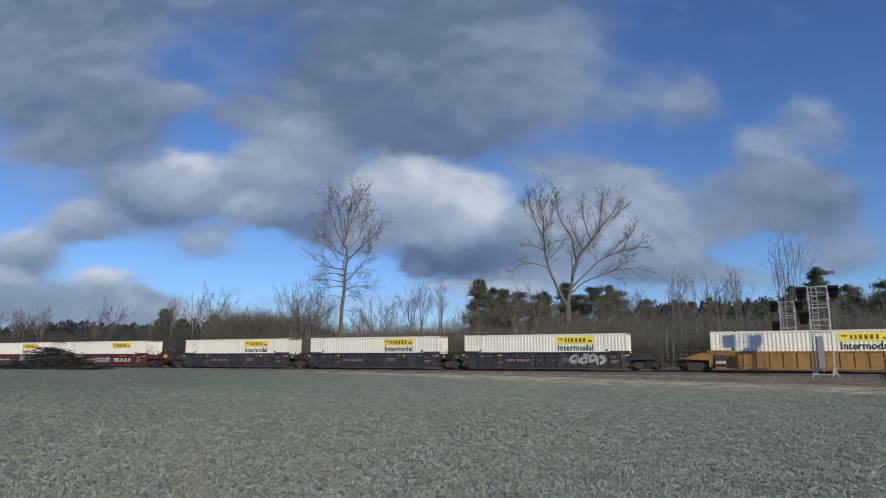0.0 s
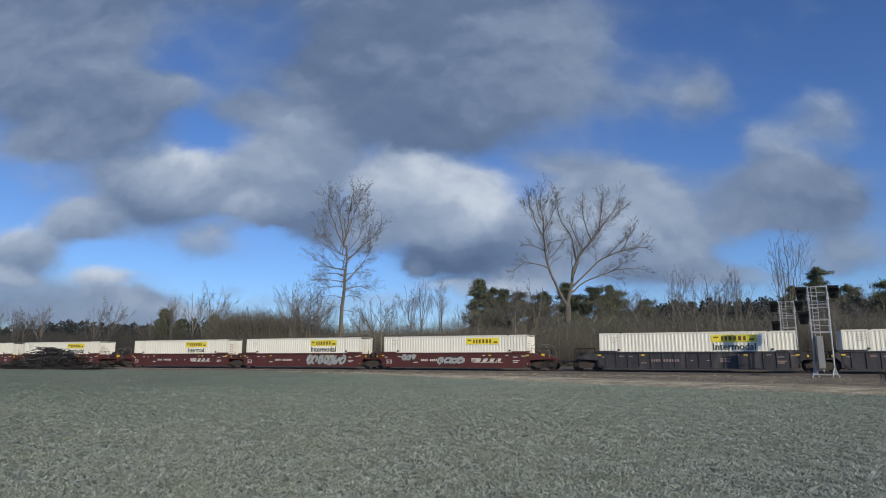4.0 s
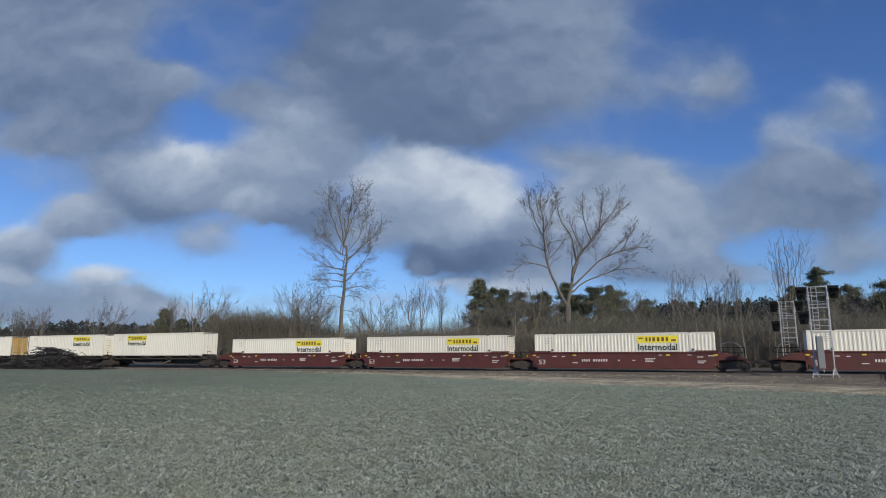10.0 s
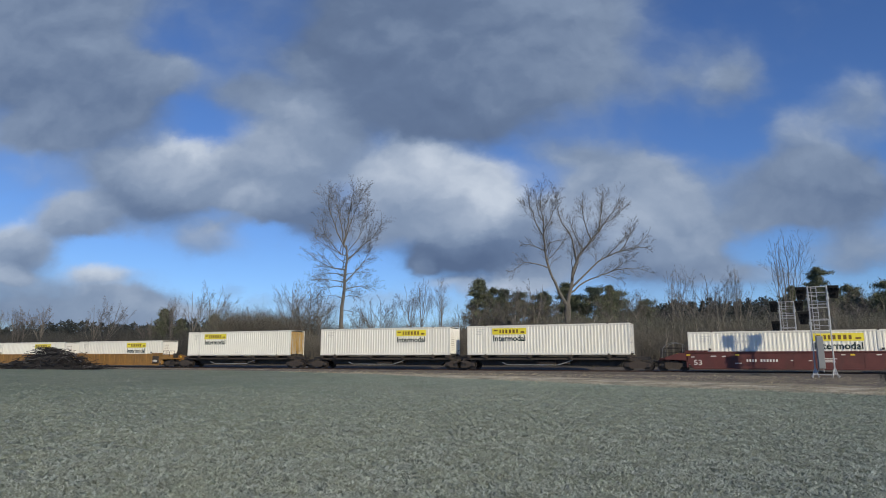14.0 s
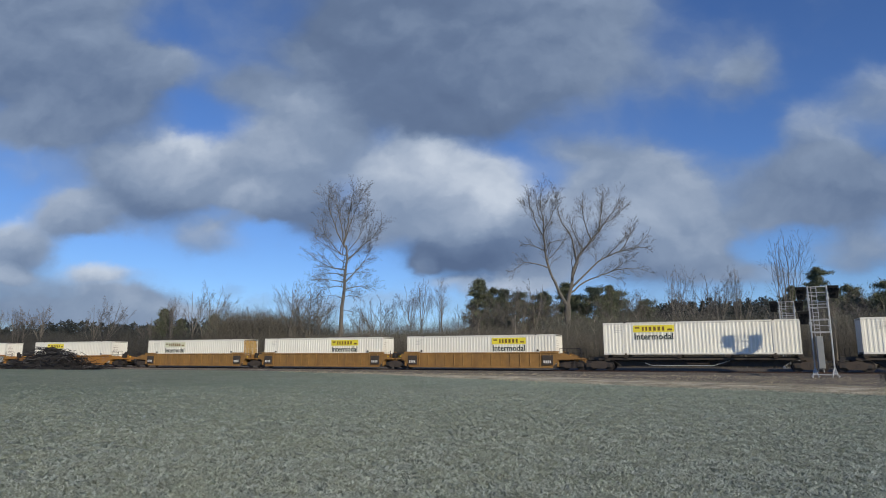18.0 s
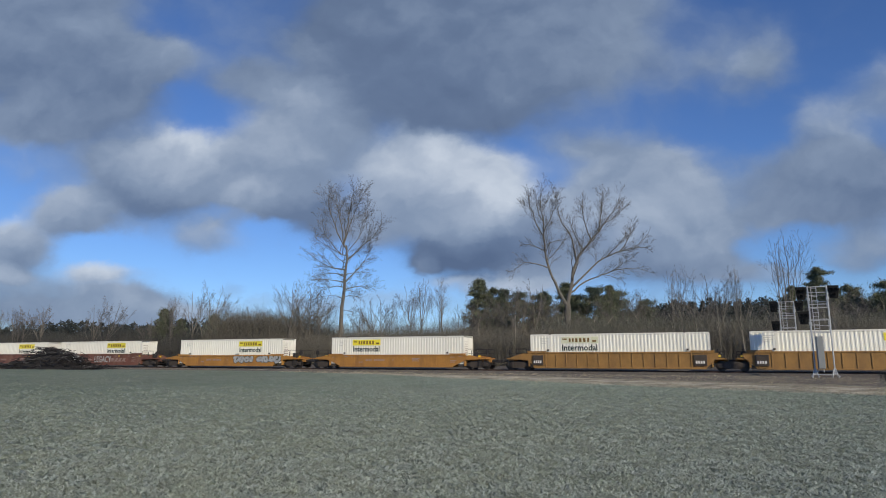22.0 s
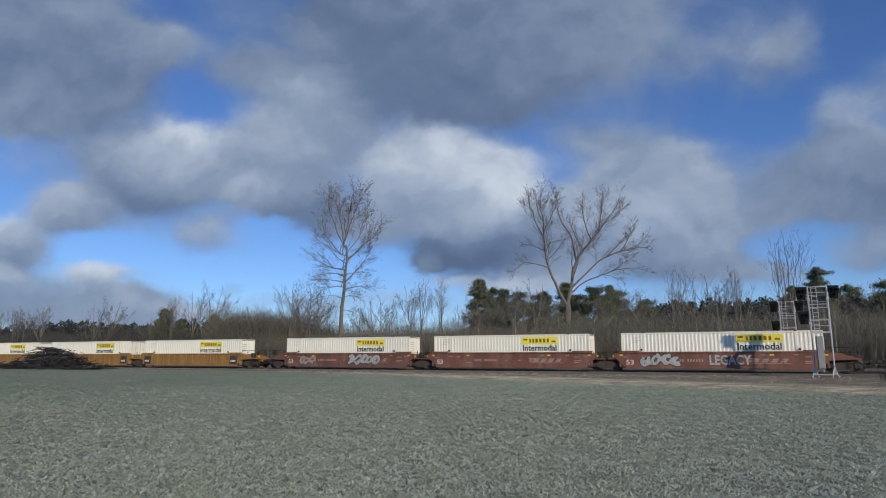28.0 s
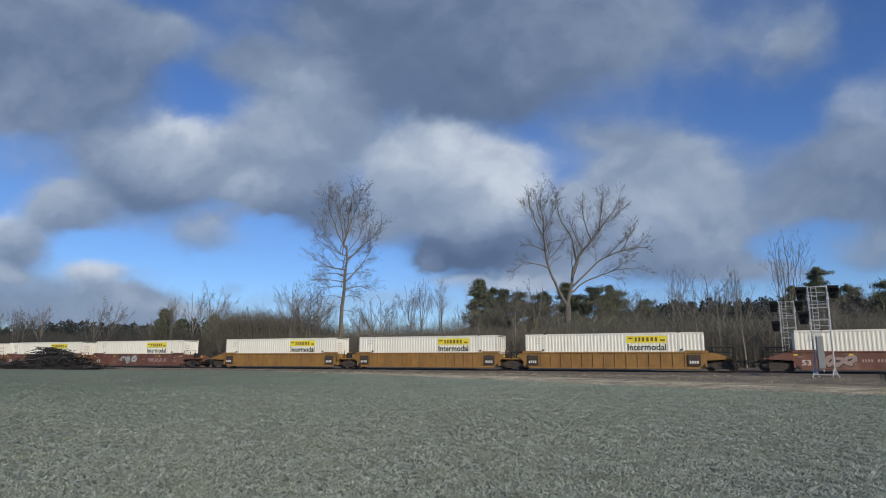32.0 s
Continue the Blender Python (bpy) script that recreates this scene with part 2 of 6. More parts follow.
def cloud_material():
    m = bpy.data.materials.new("clouds")
    m.use_nodes = True
    nt = m.node_tree
    nt.nodes.clear()
    L = nt.links.new

    def mth(op, a, b=None, clamp=False):
        n = nt.nodes.new("ShaderNodeMath")
        n.operation, n.use_clamp = op, clamp
        for i, val in enumerate((a, b)):
            if val is None:
                continue
            if isinstance(val, (int, float)):
                n.inputs[i].default_value = val
            else:
                L(val, n.inputs[i])
        return n.outputs[0]

    co = nt.nodes.new("ShaderNodeTexCoord")
    sep = nt.nodes.new("ShaderNodeSeparateXYZ")
    L(co.outputs["Object"], sep.inputs[0])
    u = mth("DIVIDE", sep.outputs[0], sep.outputs[1])
    v = mth("DIVIDE", DECK, sep.outputs[1])
    uv = nt.nodes.new("ShaderNodeCombineXYZ")
    L(u, uv.inputs[0])
    L(v, uv.inputs[1])

    def noise_at(scale, detail, rough, loc, stretch=(1, 1.35, 1), warp=None):
        mp = nt.nodes.new("ShaderNodeMapping")
        mp.inputs["Location"].default_value, mp.inputs["Scale"].default_value = loc, stretch
        L(warp if warp else uv.outputs[0], mp.inputs["Vector"])
        n = node(nt, "ShaderNodeTexNoise", Scale=scale, Detail=detail, Roughness=rough)
        L(mp.outputs[0], n.inputs["Vector"])
        return n

    wn = noise_at(6.0, 4.0, 0.5, (3, 1, 0))
    wv = nt.nodes.new("ShaderNodeVectorMath")
    wv.operation = "MULTIPLY_ADD"
    wv.inputs[1].default_value = (0.085, 0.07, 0)
    L(wn.outputs["Color"], wv.inputs[0])
    L(uv.outputs[0], wv.inputs[2])
    warped = nt.nodes.new("ShaderNodeVectorMath")
    warped.operation = "SUBTRACT"
    warped.inputs[1].default_value = (0.0575, 0.050, 0)
    wf = noise_at(21.0, 5.0, 0.6, (7, 2, 0))
    wv2 = nt.nodes.new("ShaderNodeVectorMath")
    wv2.operation = "MULTIPLY_ADD"
    wv2.inputs[1].default_value = (0.030, 0.030, 0)
    L(wf.outputs["Color"], wv2.inputs[0])
    L(wv.outputs[0], wv2.inputs[2])
    L(wv2.outputs[0], warped.inputs[0])

    cover, tone = [None], [None]

    def puff(across, up, half_wide, half_high, amount, light, rise):
        """One soft mass of cloud: its place and size as slopes from the field, its weight, its lightness and how much lighter its head is than its middle."""
        k = nt.nodes.new("ShaderNodeVectorMath")
        k.operation = "MULTIPLY_ADD"
        k.inputs[1].default_value = (1 / half_wide, 1 / half_high, 0)
        k.inputs[2].default_value = (-across / half_wide, -up / half_high, 0)
        L(warped.outputs[0], k.inputs[0])
        q = nt.nodes.new("ShaderNodeVectorMath")
        q.operation = "DOT_PRODUCT"
        L(k.outputs[0], q.inputs[0])
        L(k.outputs[0], q.inputs[1])
        g = mth("MULTIPLY", mth("POWER", 0.45, mth("POWER", q.outputs["Value"], 1.5)), amount)
        lit = light
        if rise:
            xyz = nt.nodes.new("ShaderNodeSeparateXYZ")
            L(k.outputs[0], xyz.inputs[0])
            lit = mth("ADD", mth("MULTIPLY", xyz.outputs[1], rise), light)
        gl = mth("MULTIPLY", g, lit)
        cover[0] = g if cover[0] is None else mth("ADD", cover[0], g)
        tone[0] = gl if tone[0] is None else mth("ADD", tone[0], gl)

    # sky high centre
    puff(0.016, 0.775, 0.392, 0.160, 1, 0.26, 0)
    # sky high left
    puff(-0.686, 0.775, 0.280, 0.160, 1, 0.38, 0)
    # left mass
    puff(-0.705, 0.579, 0.172, 0.105, 1, 0.404, 0.03)
    puff(-0.662, 0.455, 0.146, 0.081, 1, 0.332, 0)
    puff(-0.506, 0.465, 0.084, 0.057, 0.85, 0.476, 0.05)
    puff(-0.612, 0.527, 0.067, 0.029, 0.35, 0.92, 0.1)
    puff(-0.449, 0.475, 0.053, 0.031, 0.3, 0.836, 0.1)
    puff(-0.598, 0.380, 0.114, 0.039, 0.75, 0.356, 0)
    # left wisp
    puff(-0.332, 0.440, 0.058, 0.034, 0.75, 0.476, 0.06)
    puff(-0.710, 0.370, 0.061, 0.033, 0.5, 0.596, 0)
    puff(-0.647, 0.316, 0.095, 0.042, 0.3, 0.644, 0)
    puff(-0.351, 0.516, 0.081, 0.068, 0.3, 0.62, 0)
    puff(-0.490, 0.211, 0.111, 0.026, 0.2, 0.62, 0)
    puff(-0.253, 0.475, 0.053, 0.057, 0.25, 0.62, 0)
    # left cumulus
    puff(-0.452, 0.321, 0.087, 0.040, 1.1, 0.86, 0.12)
    puff(-0.471, 0.268, 0.108, 0.045, 1, 0.428, 0.14)
    puff(-0.384, 0.287, 0.039, 0.041, 0.6, 0.644, 0.1)
    puff(-0.545, 0.316, 0.052, 0.027, 0.5, 0.56, 0.1)
    # left puff
    puff(-0.317, 0.251, 0.043, 0.028, 1, 0.74, 0.1)
    puff(-0.269, 0.238, 0.033, 0.023, 0.6, 0.644, 0.1)
    puff(-0.334, 0.214, 0.051, 0.011, 0.3, 0.62, 0)
    # mid cumulus
    puff(-0.230, 0.390, 0.070, 0.054, 1, 0.764, 0.08)
    puff(-0.313, 0.336, 0.057, 0.051, 0.9, 0.668, 0.05)
    puff(-0.245, 0.287, 0.073, 0.052, 1, 0.524, 0.1)
    puff(-0.210, 0.225, 0.056, 0.033, 0.9, 0.308, 0.1)
    puff(-0.158, 0.340, 0.044, 0.042, 0.55, 0.56, 0)
    puff(-0.154, 0.188, 0.051, 0.031, 0.4, 0.62, 0)
    # dark roof
    puff(-0.023, 0.496, 0.210, 0.122, 1.15, 0.26, 0)
    puff(-0.130, 0.548, 0.099, 0.099, 0.8, 0.332, 0)
    puff(0.176, 0.568, 0.131, 0.099, 0.8, 0.62, 0)
    puff(-0.004, 0.393, 0.145, 0.037, 0.6, 0.212, 0)
    puff(0.173, 0.465, 0.098, 0.067, 0.55, 0.428, 0)
    puff(0.317, 0.579, 0.095, 0.085, 0.42, 0.56, 0)
    puff(0.246, 0.496, 0.080, 0.077, 0.36, 0.476, 0)
    # bright cumulus
    puff(-0.036, 0.311, 0.091, 0.040, 1.1, 0.956, 0.06)
    puff(0.080, 0.268, 0.053, 0.056, 1, 0.86, 0.05)
    puff(-0.059, 0.258, 0.090, 0.046, 1, 0.692, 0.18)
    puff(0.047, 0.211, 0.085, 0.040, 1, 0.692, 0.18)
    puff(0.025, 0.158, 0.093, 0.031, 1.1, -0.028, 0.14)
    puff(-0.103, 0.207, 0.063, 0.031, 0.6, 0.524, 0.1)
    puff(-0.035, 0.146, 0.020, 0.017, 0.7, 0.836, 0.1)
    puff(0.097, 0.183, 0.039, 0.031, 0.7, 0.26, 0.2)
    puff(0.147, 0.183, 0.053, 0.054, 0.75, 0.476, 0.1)
    puff(0.159, 0.135, 0.080, 0.022, 0.6, 0.668, 0)
    # right cumulus
    puff(0.275, 0.297, 0.104, 0.060, 0.9, 0.644, 0)
    puff(0.365, 0.244, 0.099, 0.068, 1, 0.764, 0)
    puff(0.409, 0.193, 0.064, 0.040, 0.8, 0.644, 0.1)
    puff(0.226, 0.211, 0.065, 0.051, 0.9, 0.644, 0)
    puff(0.332, 0.154, 0.118, 0.027, 0.75, 0.452, 0.1)
    puff(0.202, 0.343, 0.058, 0.027, 0.42, 0.596, 0)
    puff(0.432, 0.146, 0.076, 0.021, 0.4, 0.56, 0)
    # right wisp
    puff(0.472, 0.496, 0.068, 0.060, 0.5, 0.524, 0)
    puff(0.368, 0.455, 0.071, 0.044, 0.38, 0.56, 0)
    puff(0.527, 0.475, 0.045, 0.044, 0.42, 0.5, 0)
    puff(0.471, 0.420, 0.049, 0.021, 0.28, 0.5, 0)
    # far right
    puff(0.713, 0.425, 0.058, 0.053, 0.7, 0.596, 0.1)
    puff(0.618, 0.380, 0.058, 0.045, 0.7, 0.644, 0.08)
    puff(0.600, 0.287, 0.125, 0.056, 1.1, 0.308, 0.12)
    puff(0.567, 0.238, 0.098, 0.021, 0.6, 0.644, 0)
    puff(0.685, 0.258, 0.065, 0.050, 0.8, 0.44, 0)
    puff(0.680, 0.174, 0.072, 0.036, 0.8, 0.56, 0.1)
    puff(0.491, 0.209, 0.048, 0.024, 0.4, 0.56, 0)
    # low left
    puff(-0.593, 0.234, 0.056, 0.034, 1.2, 0.74, 0.3)
    puff(-0.521, 0.204, 0.051, 0.014, 0.3, 0.56, 0)
    puff(-0.676, 0.174, 0.059, 0.038, 1.2, 0.692, 0.32)
    puff(-0.387, 0.185, 0.054, 0.031, 0.65, 0.668, 0.15)
    puff(-0.546, 0.132, 0.052, 0.017, 0.8, 0.908, 0.1)
    puff(-0.624, 0.092, 0.159, 0.035, 0.85, 0.56, 0.15)
    puff(-0.695, 0.128, 0.032, 0.017, 0.8, 0.884, 0.05)
    puff(-0.479, 0.086, 0.072, 0.022, 0.55, 0.62, 0.05)
    puff(-0.337, 0.105, 0.023, 0.009, 0.3, 0.56, 0)
    puff(-0.548, 0.054, 0.216, 0.022, 0.9, 0.524, 0)
    # skyline
    puff(0.069, 0.112, 0.105, 0.015, 0.75, 0.8, 0.05)
    puff(0.494, 0.128, 0.092, 0.017, 0.4, 0.62, 0)
    puff(-0.075, 0.078, 0.400, 0.018, 0.4, 0.74, 0)
    puff(0.375, 0.117, 0.159, 0.031, 0.3, 0.56, 0)
    cover = cover[0]
    tone = mth("DIVIDE", mth("ADD", tone[0], 0.06), mth("ADD", cover, 0.12))

    def field(lift):
        a1 = noise_at(4.6, 5.0, 0.46, (1.3, 4.1 + lift, 0), (1, 1.25, 1), warped.outputs[0])
        a3 = noise_at(13.0, 4.0, 0.48, (2.3, 7.7 + lift, 0), (1, 1.2, 1), warped.outputs[0])
        return mth("ADD", mth("MULTIPLY", mth("SUBTRACT", a1.outputs["Fac"], 0.5), 0.62), mth("MULTIPLY", mth("SUBTRACT", a3.outputs["Fac"], 0.5), 0.50))

    f0, f1 = field(0.0), field(0.035)
    n2 = noise_at(3.4, 6.0, 0.5, (8.3, 2.1, 0), warp=warped.outputs[0])
    dens = mth("ADD", mth("SUBTRACT", cover, 0.48), f0)
    al = nt.nodes.new("ShaderNodeMapRange")
    al.interpolation_type = "SMOOTHSTEP"
    al.inputs["From Min"].default_value, al.inputs["From Max"].default_value = -0.52, 0.48
    al.inputs["To Max"].default_value = 0.97
    L(dens, al.inputs["Value"])
    # billows: heads that face the light are white, undersides grey
    gn = noise_at(8.0, 4.0, 0.48, (5.1, 3.3, 0), (1, 1.3, 1), warped.outputs[0])
    shade = mth("ADD", tone, mth("MULTIPLY", mth("SUBTRACT", gn.outputs["Fac"], 0.5), 0.28))
    shade = mth("ADD", shade, mth("MULTIPLY", mth("SUBTRACT", f0, f1), 0.6))
    shade = mth("ADD", shade, mth("MULTIPLY", mth("SUBTRACT", n2.outputs["Fac"], 0.5), 0.30))
    ramp = nt.nodes.new("ShaderNodeValToRGB")
    e = ramp.color_ramp.elements
    e[0].position, e[0].color = 0.05, (0.094, 0.138, 0.238, 1)
    e[1].position, e[1].color = 0.95, (0.565, 0.63, 0.725, 1)
    for pos, col in ((0.32, (0.134, 0.190, 0.304, 1)), (0.58, (0.232, 0.302, 0.426, 1)), (0.78, (0.370, 0.442, 0.560, 1))):
        el = e.new(pos)
        el.color = col
    L(shade, ramp.inputs[0])
    em = nt.nodes.new("ShaderNodeEmission")
    L(ramp.outputs[0], em.inputs["Color"])
    tr = nt.nodes.new("ShaderNodeBsdfTransparent")
    mx = nt.nodes.new("ShaderNodeMixShader")
    L(al.outputs[0], mx.inputs[0])
    L(tr.outputs[0], mx.inputs[1])
    L(em.outputs[0], mx.inputs[2])
    out = nt.nodes.new("ShaderNodeOutputMaterial")
    L(mx.outputs[0], out.inputs["Surface"])
    return m


deck = new("backdrop", polymesh("clouds", [(-4800, 60, 0), (4800, 60, 0), (4800, 4700, 0), (-4800, 4700, 0)], [(0, 1, 2, 3)], cloud_material()))
deck.location = (0, 0, 1.7 + DECK)
tagged(deck, "grey and white drifting clouds with blue gaps", "clouds", kind="structure")


# ---- ground ----
def smooth(a, b, x):
    k = min(1.0, max(0.0, (x - a) / (b - a)))
    return k * k * (3 - 2 * k)


def track_coords(x, y):
    p = Vector((x, y, 0)) - T0
    return p.dot(ALONG), -p.dot(AWAY)


def ground_z(x, y):
    s, w = track_coords(x, y)
    z = 0.24 * smooth(30.0, 7.0, w) + 0.0
    z += 0.03 * math.sin(x * 0.31 + y * 0.17) * math.sin(y * 0.23 - x * 0.11) * smooth(2.0, 9.0, abs(w))
    z += 0.5 * smooth(-3.8, -7.5, w) + 0.4 * smooth(-8, -40, w)
    return z


def edge_w(s):
    """How far in front of the track the dry verge reaches."""
    return max(2.3, 3.1 + 0.44 * (s + 20.5)) + 1.2 * noise.noise(Vector((s * 0.11, 3.3, 0)))


def lines(stops):
    out = []
    for a, b, step in stops:
        n = max(1, round((b - a) / step))
        out += [a + (b - a) * i / n for i in range(n)]
    return out + [stops[-1][1]]


gx = lines([(-4500, -600, 650), (-600, -130, 60), (-130, 110, 1.2), (110, 600, 60), (600, 4500, 650)])
gy = lines([(-400, -10, 40), (-10, 110, 1.2), (110, 200, 8), (200, 900, 100), (900, 4600, 600)])
gv = [(x, y, ground_z(x, y)) for y in gy for x in gx]
nx = len(gx)
gf = [(j * nx + i, j * nx + i + 1, (j + 1) * nx + i + 1, (j + 1) * nx + i) for j in range(len(gy) - 1) for i in range(nx - 1)]


def ground_material():
    m = bpy.data.materials.new("frosted_field")
    m.use_nodes = True
    nt = m.node_tree
    b = nt.nodes["Principled BSDF"]
    b.inputs["Roughness"].default_value = 0.95
    co = nt.nodes.new("ShaderNodeTexCoord")
    L = nt.links.new

    def nz(scale, detail, stretch=(1, 1, 1), rough=0.6):
        mp = nt.nodes.new("ShaderNodeMapping")
        mp.inputs["Scale"].default_value = stretch
        L(co.outputs["Object"], mp.inputs["Vector"])
        n = node(nt, "ShaderNodeTexNoise", Scale=scale, Detail=detail, Roughness=rough)
        L(mp.outputs[0], n.inputs["Vector"])
        return n

    def ramp(src, stops):
        r = nt.nodes.new("ShaderNodeValToRGB")
        while len(r.color_ramp.elements) < len(stops):
            r.color_ramp.elements.new(0.5)
        for el, (pos, col) in zip(r.color_ramp.elements, stops):
            el.position, el.color = pos, (*col, 1)
        L(src, r.inputs[0])
        return r.outputs[0]

    def mixed(fac, a, bb, mode="MIX"):
        n = nt.nodes.new("ShaderNodeMixRGB")
        n.blend_type = mode
        if isinstance(fac, float):
            n.inputs[0].default_value = fac
        else:
            L(fac, n.inputs[0])
        L(a, n.inputs[1])
        L(bb, n.inputs[2])
        return n.outputs[0]

    tuft = nz(11.0, 7.0, rough=0.8)
    patch = nz(0.22, 5.0)
    wide = nz(0.05, 3.0)
    grass = ramp(tuft.outputs["Fac"], [(0.36, (0.112, 0.136, 0.098)), (0.49, (0.298, 0.334, 0.264)), (0.63, (0.430, 0.460, 0.386))])
    tone = ramp(patch.outputs["Fac"], [(0.3, (0.80, 0.86, 0.80)), (0.5, (0.98, 1.0, 0.97)), (0.7, (1.10, 1.10, 1.12))])
    tone2 = ramp(wide.outputs["Fac"], [(0.35, (0.92, 0.98, 0.92)), (0.65, (1.08, 1.03, 1.0))])
    mid = nz(1.9, 7.0, rough=0.72)
    tone3 = ramp(mid.outputs["Fac"], [(0.35, (0.74, 0.78, 0.75)), (0.5, (1.0, 1.0, 1.0)), (0.66, (1.14, 1.13, 1.12))])
    grass = mixed(1.0, mixed(1.0, mixed(1.0, grass, tone, "MULTIPLY"), tone2, "MULTIPLY"), tone3, "MULTIPLY")
    dry_n = nz(0.8, 8.0, (0.60, 1.1, 1.0), 0.74)
    dry = ramp(dry_n.outputs["Fac"], [(0.36, (0.12, 0.105, 0.078)), (0.48, (0.34, 0.302, 0.222)), (0.60, (0.66, 0.60, 0.46))])
    att = nt.nodes.new("ShaderNodeAttribute")
    att.attribute_name = "verge"
    en = nz(0.9, 6.0)
    add = nt.nodes.new("ShaderNodeMath")
    add.operation = "MULTIPLY_ADD"
    add.inputs[1].default_value = 1.2
    L(en.outputs["Fac"], add.inputs[0])
    L(att.outputs["Fac"], add.inputs[2])
    mr = node(nt, "ShaderNodeMapRange")
    mr.inputs["From Min"].default_value, mr.inputs["From Max"].default_value = 0.9, 1.3
    L(add.outputs[0], mr.inputs["Value"])
    att2 = nt.nodes.new("ShaderNodeAttribute")
    att2.attribute_name = "gravel"
    grav_n = nz(5.0, 8.0, rough=0.75)
    grav = ramp(grav_n.outputs["Fac"], [(0.32, (0.050, 0.043, 0.036)), (0.50, (0.115, 0.100, 0.085)), (0.68, (0.21, 0.185, 0.16))])
    ga = nt.nodes.new("ShaderNodeMath")
    ga.operation = "MULTIPLY_ADD"
    ga.inputs[1].default_value = 0.9
    L(dry_n.outputs["Fac"], ga.inputs[0])
    L(att2.outputs["Fac"], ga.inputs[2])
    gr = node(nt, "ShaderNodeMapRange")
    gr.inputs["From Min"].default_value, gr.inputs["From Max"].default_value = 0.75, 1.15
    L(ga.outputs[0], gr.inputs["Value"])
    # the grass colour is multiplied darker towards the brush pile, by x alone
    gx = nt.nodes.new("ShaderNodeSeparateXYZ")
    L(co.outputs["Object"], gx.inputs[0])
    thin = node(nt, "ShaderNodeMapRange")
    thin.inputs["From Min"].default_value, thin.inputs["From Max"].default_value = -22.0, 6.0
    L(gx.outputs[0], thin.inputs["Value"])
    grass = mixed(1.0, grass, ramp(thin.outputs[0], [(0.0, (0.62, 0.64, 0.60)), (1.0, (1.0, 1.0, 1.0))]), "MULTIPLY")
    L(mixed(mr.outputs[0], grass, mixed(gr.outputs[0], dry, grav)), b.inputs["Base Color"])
    bp = nt.nodes.new("ShaderNodeBump")
    bp.inputs["Strength"].default_value, bp.inputs["Distance"].default_value = 1.0, 0.10
    L(tuft.outputs["Fac"], bp.inputs["Height"])
    L(bp.outputs[0], b.inputs["Normal"])
    return m


def gravel_at(x, y):
    """Bare stony ground next to the track, wider where the verge is wide."""
    s, w = track_coords(x, y)
    e = edge_w(max(-90, min(90, s)))
    return smooth(max(11.0, 0.86 * e), max(5.0, 0.50 * e), w)


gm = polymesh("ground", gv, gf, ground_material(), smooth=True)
vals = []
for x, y, z in gv:
    s, w = track_coords(x, y)
    vals.append(smooth(1.6, -1.6, w - edge_w(max(-90, min(90, s)))) * smooth(-30, -12, w) if abs(x) < 400 else 0.0)
gm.attributes.new("gravel", "FLOAT", "POINT").data.foreach_set("value", [gravel_at(x, y) for x, y, z in gv])
gm.attributes.new("verge", "FLOAT", "POINT").data.foreach_set("value", vals)
ground = tagged(new("ground", gm), "frosted grey-green pasture with a dry verge by the track", "field", kind="structure")


# ---- track ----
def prism(name, profile, s0, s1, step, mat, jitter=0.0):
    """A profile (offset, height) swept along the track."""
    vs, fs, n = [], [], len(profile)
    k = max(1, round((s1 - s0) / step))
    for i in range(k + 1):
        s = s0 + (s1 - s0) * i / k
        for o, z in profile:
            j = noise.noise(Vector((s * 0.9, o * 1.3, z * 3))) * jitter
            vs.append(on_track(s, o + j, z + j * 0.4))
    for i in range(k):
        for j in range(n):
            fs.append((i * n + j, i * n + (j + 1) % n, (i + 1) * n + (j + 1) % n, (i + 1) * n + j))
    fs.append(tuple(range(n)))
    fs.append(tuple(range(k * n, k * n + n))[::-1])
    return polymesh(name, [tuple(p) for p in vs], fs, mat)


bed = tagged(new("track_bed", prism("track_bed", [(-3.6, -0.2), (-3.2, 0.22), (-1.9, 0.42), (0, 0.43), (1.9, 0.42), (3.1, 0.26), (3.4, -0.2)], -420, 420, 0.9, M["bed"], 0.10)),
             "brown-grey gravel bed under the rails", "track bed", kind="structure")
for o in (-0.7525, 0.7525):
    rail = tagged(new("rail", prism("rail", [(o - 0.07, 0.36), (o + 0.07, 0.36), (o + 0.07, 0.378), (o + 0.012, 0.395), (o + 0.012, RAIL - 0.04), (o + 0.036, RAIL - 0.03), (o + 0.036, RAIL),
                                             (o - 0.036, RAIL), (o - 0.036, RAIL - 0.03), (o - 0.012, RAIL - 0.04), (o - 0.012, 0.395), (o - 0.07, 0.378)], -420, 420, 40, M["rail_side"])),
                  "rusty steel rail with a worn bright head", "rail", "rails", kind="structure")
rng = random.Random(4)
tv, tf = [], []
for i in range(560):
    s = -190 + i * 0.52
    for dx, dy, dz in ((-.11, -1.3, .25), (.11, -1.3, .25), (.11, 1.3, .25), (-.11, 1.3, .25), (-.11, -1.3, .435), (.11, -1.3, .435), (.11, 1.3, .435), (-.11, 1.3, .435)):
        tv.append(tuple(on_track(s + dx + rng.uniform(-.01, .01), dy + rng.uniform(-.04, .04), dz + rng.uniform(0, .012))))
    k = i * 8
    tf += [(k, k + 3, k + 2, k + 1), (k + 4, k + 5, k + 6, k + 7), (k, k + 1, k + 5, k + 4), (k + 2, k + 3, k + 7, k + 6), (k + 1, k + 2, k + 6, k + 5), (k + 3, k, k + 4, k + 7)]
ties = tagged(new("ties", polymesh("ties", tv, tf, M["tie"])), "dark weathered timber ties in the gravel", "ties", kind="stuff")

